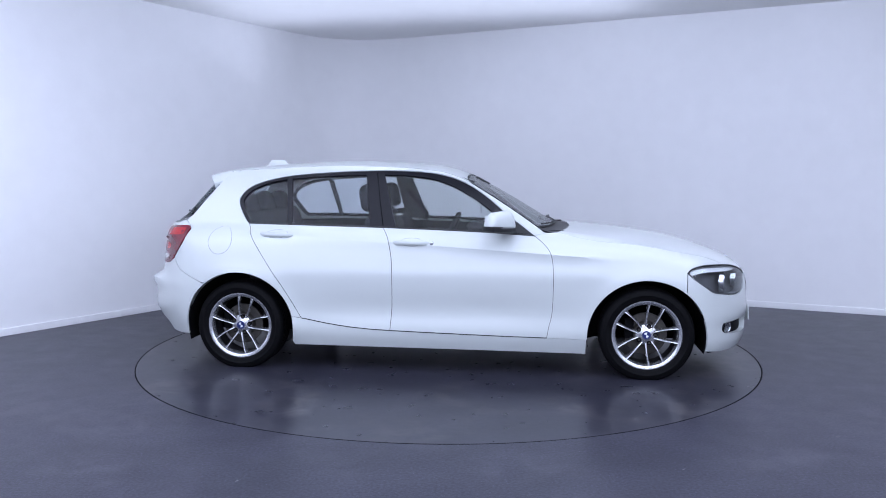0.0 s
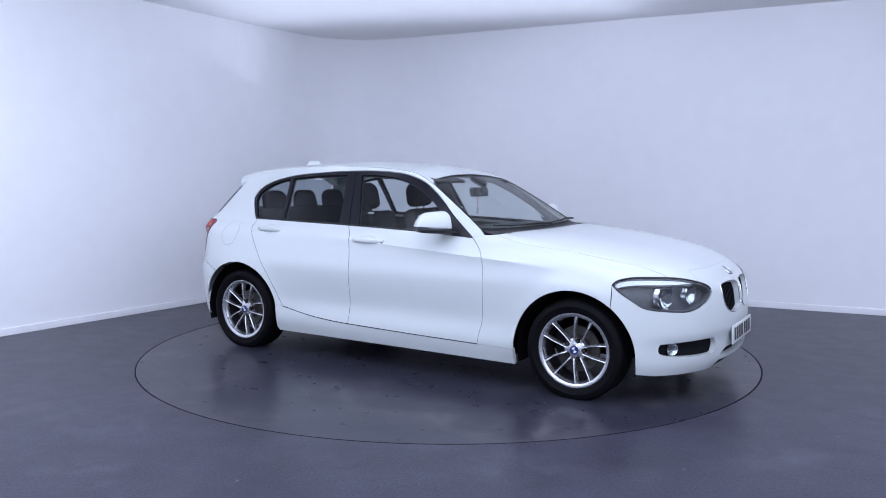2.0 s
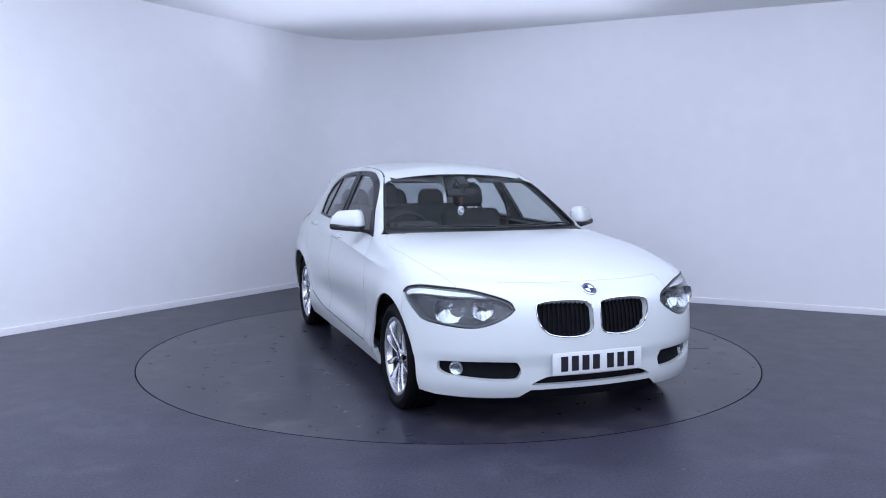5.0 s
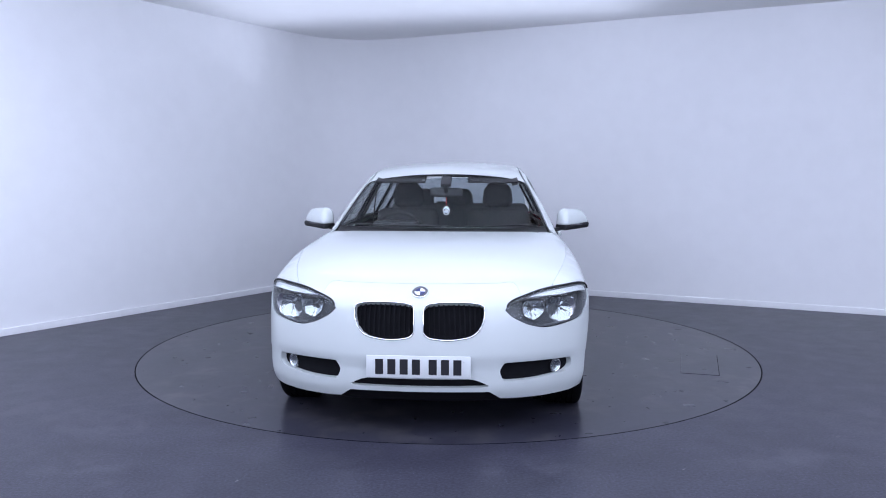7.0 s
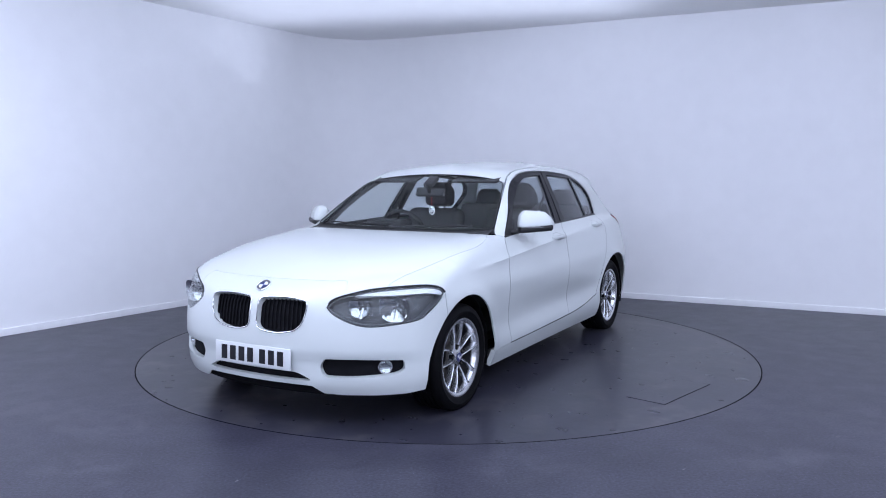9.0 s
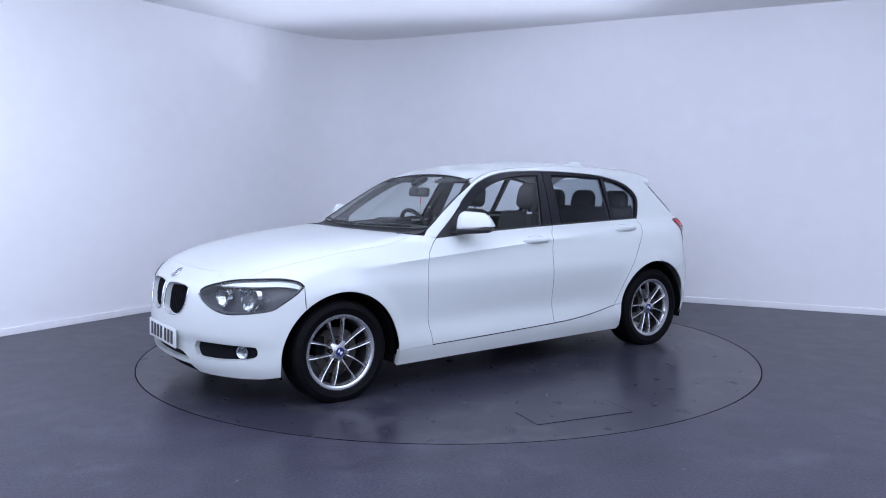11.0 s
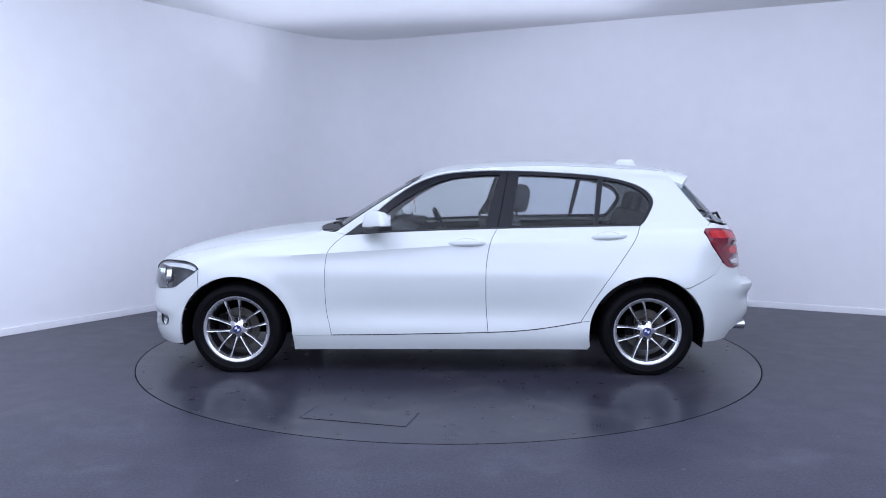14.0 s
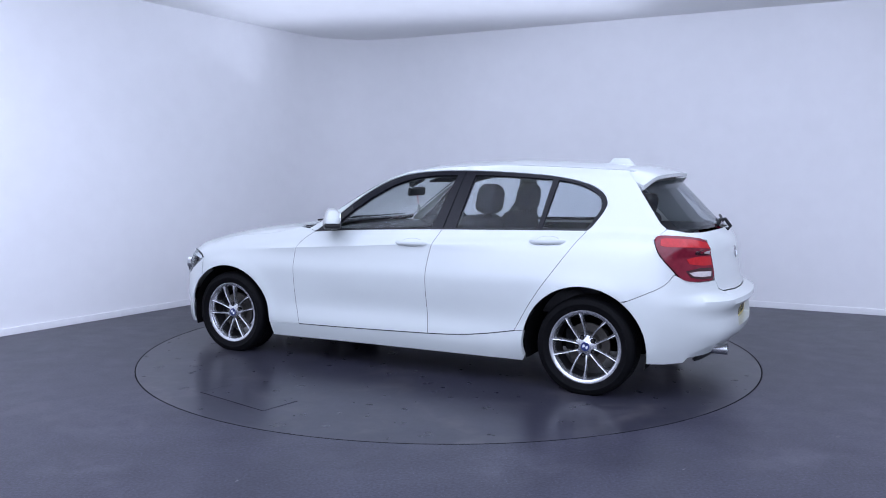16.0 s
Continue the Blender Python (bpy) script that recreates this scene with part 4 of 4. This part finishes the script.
# spoiler
bm = bmesh.new()
top, low = [], []
for i in range(9):
    r1, r2 = [], []
    for j in range(25):
        y = (-1 + j / 12) * (0.492 + 0.066 * i / 8)
        edge = max(0.0, (abs(j - 12) / 12 - 0.80) / 0.20)
        x1 = -1.735 + 0.30 * y * y + 0.03 * edge ** 2
        x = -1.485 + (x1 + 1.485) * i / 8
        z = float(ROOF(np.array(x))) + 0.014 - 0.140 * y * y - 0.050 * edge ** 2 + 0.003 - 0.016 * (i / 8) ** 1.5
        r1.append(bm.verts.new((x, y, z)))
        r2.append(bm.verts.new((x + 0.004, y * 0.99, z - 0.010 - 0.030 * (1 - i / 8) - 0.012 * (i / 8) - 0.040 * edge * (1 - 0.75 * i / 8))))
    top.append(r1), low.append(r2)
for i in range(8):
    for j in range(24):
        bm.faces.new((top[i][j], top[i][j + 1], top[i + 1][j + 1], top[i + 1][j]))
        bm.faces.new((low[i][j], low[i + 1][j], low[i + 1][j + 1], low[i][j + 1]))
for j in range(24):
    bm.faces.new((top[8][j], top[8][j + 1], low[8][j + 1], low[8][j]))
    bm.faces.new((top[0][j + 1], top[0][j], low[0][j], low[0][j + 1]))
for i in range(8):
    bm.faces.new((top[i + 1][0], top[i][0], low[i][0], low[i + 1][0]))
    bm.faces.new((top[i][24], top[i + 1][24], low[i + 1][24], low[i][24]))
part("roof_spoiler", bm, PAINT, gate, "white roof spoiler")
bm = rbox((-1.712, 0, 1.288), (0.012, 0.30, 0.014), 0.004)
part("brake_lamp", bm, REDDARK, gate, "high red brake lamp")
# rear wiper
p = cast("rear", [0.0, -0.08, -0.16, -0.26, -0.36], [0.99, 1.0, 1.006, 1.012, 1.016])
pn = p + normals(p) * 0.026
bm = tube(pn, 0.009, 6)
q0 = Vector(p[0])
merge(bm, tube([q0 + Vector(d) for d in ((0.01, 0.03, -0.01), (0.0, 0.028, 0.03), (-0.03, 0.02, 0.036), (-0.062, 0.0, -0.012), (-0.045, -0.01, -0.03), (0.0, -0.01, -0.03))], 0.011, 8))
part("rear_wiper", bm, BLACK, gate, "black rear wiper")
c3 = Vector(cast("rear", [0.0], [0.82])[0])
n3 = Vector(normals(np.array([c3]))[0])
roundel("badge", Matrix.Translation(c3) @ n3.to_track_quat("Z", "Y").to_matrix().to_4x4(), 0.041, gate)
# shark fin
bm = bmesh.new()
rows = []
for k in range(9):
    t = k / 8
    z = 1.350 + 0.066 * t
    x0, x1 = -1.195 - 0.085 * t ** 0.8 , -1.440 + 0.055 * t
    w = 0.036 * (1 - t) ** 0.7 + 0.006
    row = []
    for j in range(16):
        a = 2 * math.pi * j / 16
        ca, sa = math.cos(a), math.sin(a)
        row.append(bm.verts.new(((x0 + x1) / 2 + (x0 - x1) / 2 * ca, w * sa * (0.75 if ca > 0.3 else 1), z)))
    rows.append(row)
for a, b in zip(rows, rows[1:]):
    for j in range(16):
        bm.faces.new((a[j], a[(j + 1) % 16], b[(j + 1) % 16], b[j]))
bm.faces.new(rows[-1])
part("roof_aerial", bm, PAINT, car, "white shark-fin aerial", "all")

# underside and wheel housings
bm = rbox((-0.02, 0, 0.200), (3.6, 0.82, 0.03), 0.01)
merge(bm, rbox((0.0, 0, 0.198), (1.90, 1.36, 0.03), 0.01))
part("underbody", bm, UNDER, car, "black underbody tray")
for cx, cz in (F_ARCH, R_ARCH):
    for s in (1, -1):
        bm = revolve([(0.372, 0.822), (0.371, 0.80), (0.372, 0.42), (0.05, 0.42)], "y", 30, (cx, 0, cz), (radians(-15), radians(195)))
        bm.transform(Matrix.Diagonal((1, s, 1, 1)))
        part("wheel_housing", bm, UNDER, car, "black wheel housing")

# wheels
HUB_Z = 0.287


def wheel_meshes():
    """The pieces of one wheel about its hub; +y is the outer side."""
    got = []
    R = 0.300
    prof = [(0.212, -0.085), (0.228, -0.098), (0.262, -0.104), (0.286, -0.098), (0.296, -0.085), (R, -0.070)]
    for g in (-0.045, -0.015, 0.018, 0.048):
        prof += [(R, g - 0.004), (R - 0.007, g - 0.003), (R - 0.007, g + 0.003), (R, g + 0.004)]
    prof += [(R, 0.070), (0.296, 0.085), (0.291, 0.092), (0.286, 0.097), (0.278, 0.101), (0.264, 0.1035), (0.2625, 0.1045), (0.256, 0.1045), (0.2545, 0.1030), (0.240, 0.100),
             (0.228, 0.096), (0.218, 0.090), (0.212, 0.084)]
    tyre = revolve(prof, "y", 72)
    for v in tyre.verts:
        if v.co.z < -HUB_Z:
            v.co.z = -HUB_Z
    got.append(("tyre", tyre, RUBBER, "black road tyre"))
    got.append(("rim_lip", revolve([(0.190, 0.050), (0.192, 0.068), (0.197, 0.074), (0.199, 0.084), (0.206, 0.088), (0.216, 0.0915), (0.222, 0.091), (0.2235, 0.086), (0.218, 0.082)], "y", 60), ALLOY, "silver rim lip"))
    got.append(("brake_disc", revolve([(0.03, 0.0), (0.135, 0.0), (0.135, 0.02), (0.085, 0.022), (0.075, 0.045), (0.03, 0.045)], "y", 40), DISC, "dull steel brake disc"))
    got.append(("brake_caliper", rbox((0.105, 0.012, 0.03), (0.06, 0.05, 0.13), 0.012), UNDER, ""))
    got.append(("hub", revolve([(0.0, 0.070), (0.030, 0.071), (0.036, 0.068), (0.052, 0.066), (0.066, 0.060), (0.070, 0.045), (0.070, 0.02)], "y", 40), ALLOY, "silver wheel hub"))
    cap = revolve([(0.0, 0.0755), (0.026, 0.0755), (0.031, 0.074), (0.032, 0.070)], "y", 32)
    got.append(("hub_cap", cap, CHROME, "round blue and white hub cap"))
    ring = revolve([(0.0, 0.0768), (0.027, 0.0768), (0.027, 0.0745)], "y", 28)
    got.append(("cap_ring", ring, BLUE, "dark blue cap face"))
    for k in (0, 2):
        bm = bmesh.new()
        vs = [bm.verts.new((0, 0.0775, 0))] + [bm.verts.new((0.017 * math.cos(math.pi / 2 * (k + j / 5)), 0.0775, 0.017 * math.sin(math.pi / 2 * (k + j / 5)))) for j in range(6)]
        bm.faces.new(vs)
        got.append(("cap_quarter", bm, WHITE, ""))
    for k in range(5):
        a = 2 * math.pi * k / 5 + math.pi / 2
        at = (0.056 * math.cos(a), 0, 0.056 * math.sin(a))
        # No recess is cut: a black cap paints the pocket's shade on the hub.
        got.append(("pocket_shade", revolve([(0.0, 0.0690), (0.0135, 0.0690), (0.0145, 0.0670), (0.0150, 0.05)], "y", 16, at), UNDER, "black cap as painted shade of a bolt pocket"))
        got.append(("wheel_bolt", revolve([(0.0, 0.0720), (0.0065, 0.0720), (0.0080, 0.0700), (0.0080, 0.06)], "y", 12, at), DISC, "dark wheel bolt"))
        for d in (-1, 1):
            a0, a1 = 2 * math.pi * k / 5 + math.pi / 2 + d * radians(22.5), 2 * math.pi * k / 5 + math.pi / 2 + d * radians(13.2)
            bm = bmesh.new()
            rows = []
            for i in range(9):
                t = i / 8
                r = 0.050 + (0.203 - 0.050) * t
                a = a0 + (a1 - a0) * t ** 0.7
                yy = 0.066 + 0.020 * math.sin(t * math.pi * 0.5)
                w = 0.0092 - 0.0026 * math.sin(math.pi * min(1, t * 1.15)) + 0.003 * max(0, t - 0.8) / 0.2
                c, sn = math.cos(a), math.sin(a)
                row = []
                for u, h in ((-1.0, -0.030), (-0.95, -0.008), (-0.62, 0.0), (-0.25, -0.0025), (0.25, -0.0025), (0.62, 0.0), (0.95, -0.008), (1.0, -0.030)):
                    row.append(bm.verts.new((r * c - u * w * sn, yy + h, r * sn + u * w * c)))
                rows.append(row)
            for p, q in zip(rows, rows[1:]):
                for j in range(7):
                    bm.faces.new((p[j], p[j + 1], q[j + 1], q[j]))
            got.append(("spoke", bm, ALLOY, ""))
    return got


# The barrel's dark colour stands in for shade between the silver spokes.
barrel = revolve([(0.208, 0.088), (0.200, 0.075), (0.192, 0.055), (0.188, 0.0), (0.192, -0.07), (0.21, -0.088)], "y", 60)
wheel = part("wheel", barrel, ALLOY_SHADED, car, "ten-spoke silver alloy wheel with a black tyre")
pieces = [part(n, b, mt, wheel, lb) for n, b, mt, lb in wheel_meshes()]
spots = [(1.345, 0.752, 0), (-1.345, 0.735, 1), (1.345, -0.752, 2), (-1.345, -0.735, 3)]
for x, y, k in spots:
    m = pose(x, y, HUB_Z, 0, 0, 0 if y > 0 else 180)
    lean = (8, 22, -17, -12)[k]
    w = wheel if k == 0 else copy_thing(wheel, m)
    w.matrix_basis, w.parent = m, car
    for piece in w.children:
        if not piece.name.startswith(("tyre", "brake_caliper")):
            piece.matrix_basis = Matrix.Rotation(radians(lean), 4, "Y")

# ---- cabin ----
for s in (1, -1):
    trim = [(0.75, 0.30), (0.62, 0.905), (0.30, 0.926), (-0.07, 0.940), (-0.44, 0.951), (-0.81, 0.958), (-1.31, 0.966), (-1.70, 0.97), (-1.70, 0.72), (-0.95, 0.70), (-0.75, 0.30)]
    part("door_trim", panel("side", trim, sgn=s, offset=-0.055, depth=0.0, res=0.06), TRIM, car, "dark grey door lining")
part("headliner", panel("top", mirrored_y([(0.12, 0.0), (0.10, 0.45), (-0.5, 0.49), (-1.3, 0.47), (-1.55, 0.43), (-1.57, 0.0)]), offset=-0.035, depth=0.0, res=0.06), HEADLINER, car, "pale grey roof lining")
part("cabin_floor", merge(rbox((-0.06, 0, 0.30), (1.70, 1.46, 0.06), 0.01), rbox((-1.30, 0, 0.302), (1.0, 0.80, 0.06), 0.01)), TRIM, car, "dark cabin carpet")
bm = bmesh.new()
secs = []
for k in range(13):
    y = -0.66 + 1.32 * k / 12
    b = 0.74 - 0.22 * (y / 0.66) ** 2
    secs.append([bm.verts.new((x, y, z)) for x, z in ((b, 0.918), (b - 0.18, 0.935), (0.30, 0.945 - 0.02 * abs(y)), (0.20, 0.915), (0.17, 0.80), (0.30, 0.60), (0.62, 0.45))])
for a, b in zip(secs, secs[1:]):
    for j in range(6):
        bm.faces.new((a[j], a[j + 1], b[j + 1], b[j]))
dash = part("dashboard", bm, TRIM, car, "dark moulded dashboard")
hood_cl = rbox((0.24, -0.36, 0.945), (0.16, 0.32, 0.06), 0.025, None, 3)
part("instrument_hood", hood_cl, TRIM, dash)
# steering wheel on the right
m = Matrix.Translation((0.02, -0.36, 0.86)) @ Matrix.Rotation(radians(24), 4, "Y")
bm = tube([(0.0, 0.185 * math.cos(a), 0.185 * math.sin(a)) for a in np.linspace(0, 2 * math.pi, 33)[:-1]], 0.016, 8, True)
for a in (0.15, math.pi - 0.15, -math.pi / 2):
    merge(bm, tube([(0.02, 0, 0), (0.0, 0.18 * math.cos(a), 0.18 * math.sin(a))], 0.016, 6))
merge(bm, rbox((0.02, 0, -0.01), (0.05, 0.15, 0.12), 0.025))
merge(bm, tube([(0.02, 0, 0), (0.24, 0, 0.0)], 0.035, 8))
bm.transform(m)
part("steering_wheel", bm, TRIM, car, "dark steering wheel")


def cushion(c, s, bevel, rot, taper=0.0):
    bm = rbox((0, 0, 0), s, bevel, None, 4)
    for v in bm.verts:
        v.co.y *= 1 - taper * max(0.0, v.co.z / s[2] * 2) ** 2
        v.co.z += taper * 0.09 * (1 - (2 * v.co.y / s[1]) ** 2) * max(0.0, v.co.z / s[2] * 2)
    bm.transform(Matrix.Translation(c) @ Matrix.Rotation(radians(rot), 4, "Y"))
    return bm


def headrest_posts(x, y, z):
    bm = tube([(x, y - 0.05, z - 0.10), (x, y - 0.05, z)], 0.006, 6)
    return merge(bm, tube([(x, y + 0.05, z - 0.10), (x, y + 0.05, z)], 0.006, 6))


for y in (0.36, -0.36):
    seat = part("front_seat", cushion((-0.12, y, 0.50), (0.52, 0.50, 0.16), 0.06, -6), CLOTH, car, "dark grey cloth front seat")
    part("backrest", cushion((-0.41, y, 0.77), (0.15, 0.50, 0.54), 0.065, -16), CLOTH, seat, "", "all")
    part("headrest", cushion((-0.530, y, 1.132), (0.135, 0.240, 0.175), 0.048, -10, 0.28), CLOTH, seat, "cloth headrest", "all")
    part("headrest_posts", headrest_posts(-0.515, y, 1.07), DISC, seat)
for y in (0.61, -0.61):
    bm = bmesh.new()
    run = [bm.verts.new((x, y + dy, z)) for x, z in ((-0.44, 1.22), (-0.30, 1.06), (-0.255, 0.99), (-0.30, 0.62)) for dy in (-0.0015, 0.0015)]
    wide = [bm.verts.new(v.co + Vector((-0.045, 0, 0))) for v in run]
    for k in range(0, 6, 2):
        for a, b in ((run, wide), (wide, run)):
            bm.faces.new((a[k], a[k + 2], b[k + 2], b[k]) if a is run else (b[k + 1], b[k + 3], a[k + 3], a[k + 1]))
        bm.faces.new((run[k], run[k + 1], run[k + 3], run[k + 2])), bm.faces.new((wide[k], wide[k + 2], wide[k + 3], wide[k + 1]))
    belt = part("seat_belt", bm, TRIM, car, "dark webbing seat belt")
    part("belt_tag", rbox((-0.285, y * 1.006, 1.035), (0.048, 0.003, 0.012), 0.001), PLATEW, belt, "small white belt tag")
bench = part("rear_seat", cushion((-1.05, 0, 0.52), (0.50, 1.26, 0.18), 0.06, -6), CLOTH, car, "dark grey cloth rear bench")
part("backrest", cushion((-1.36, 0, 0.80), (0.14, 1.26, 0.50), 0.06, -18), CLOTH, bench, "", "all")
for y in (0.36, 0.0, -0.36):
    part("headrest", cushion((-1.44, y, 1.085), (0.085, 0.25, 0.15), 0.041, -12, 0.25), CLOTH, bench, "cloth rear headrest", "all")
    part("headrest_posts", headrest_posts(-1.43, y, 1.03), DISC, bench)
part("parcel_shelf", rbox((-1.66, 0, 0.955), (0.36, 1.20, 0.025), 0.008), TRIM, car, "dark parcel shelf")
bm = rbox((0, 0, 0), (0.035, 0.235, 0.068), 0.016, Matrix.Rotation(radians(-12), 3, "Y"), 3)
bm.transform(Matrix.Translation((0.240, 0, 1.178)))
merge(bm, tube([(0.255, 0, 1.178), (0.275, 0, 1.205), (0.290, 0, 1.228)], 0.014, 8))
merge(bm, rbox((0.235, 0, 1.252), (0.12, 0.075, 0.035), 0.012, Matrix.Rotation(radians(28), 3, "Y")))
part("interior_mirror", bm, TRIM, car, "dark interior mirror")
for s in (1, -1):
    bm = rbox((0.145, 0.33 * s, 1.272), (0.14, 0.36, 0.018), 0.007, Matrix.Rotation(radians(18), 3, "Y"))
    part("sun_visor", bm, TRIM, car, "dark grey folded sun visor")

# ornament hanging from the interior mirror
ornament = tagged(new("hanging_ornament"), "round pale ornament on a red cord under the car's mirror", "ornament")
bm = tube([(0.232, 0.0, 1.160), (0.226, 0.0, 1.082)], 0.0025, 6)
part("cord", bm, REDSTRING, ornament, "red cord")
bm = revolve([(0.0, 0.006), (0.022, 0.005), (0.026, 0.0), (0.022, -0.005), (0.0, -0.006)], "x", 24)
bm.transform(Matrix.Translation((0.224, 0, 1.046)) @ Matrix.Diagonal((1, 1, 1.28, 1)))
part("medallion", bm, PLATEW, ornament, "pale oval medallion")
bm = revolve([(0.011, 0.0075), (0.015, 0.0085), (0.018, 0.0068)], "x", 20)
bm.transform(Matrix.Translation((0.224, 0, 1.046)) @ Matrix.Diagonal((1, 1, 1.28, 1)))
part("medallion_ring", bm, CHROME, ornament)

# glass lets the daylight-like ceiling light in
for ob in bpy.data.objects:
    if ob.type == "MESH" and ob.data.materials and ob.data.materials[0] in (GLASS, SCREENGLASS, TINT, DARKTINT):
        ob.visible_shadow = False


# ---- movement: the table turns the car clockwise at a steady pace ----
def motions():
    turn = [(0.5 * k, pose(0, 0, 0, 0, 0, -6.578 - 12.502 * 0.5 * k)) for k in range(33)]
    on_table = pose(0.0236, 0.0063, 0)
    walk(turntable, turn)
    walk(car, [(t, m @ on_table) for t, m in turn])
    walk(ornament, [(t, m @ on_table) for t, m in turn])


motions()
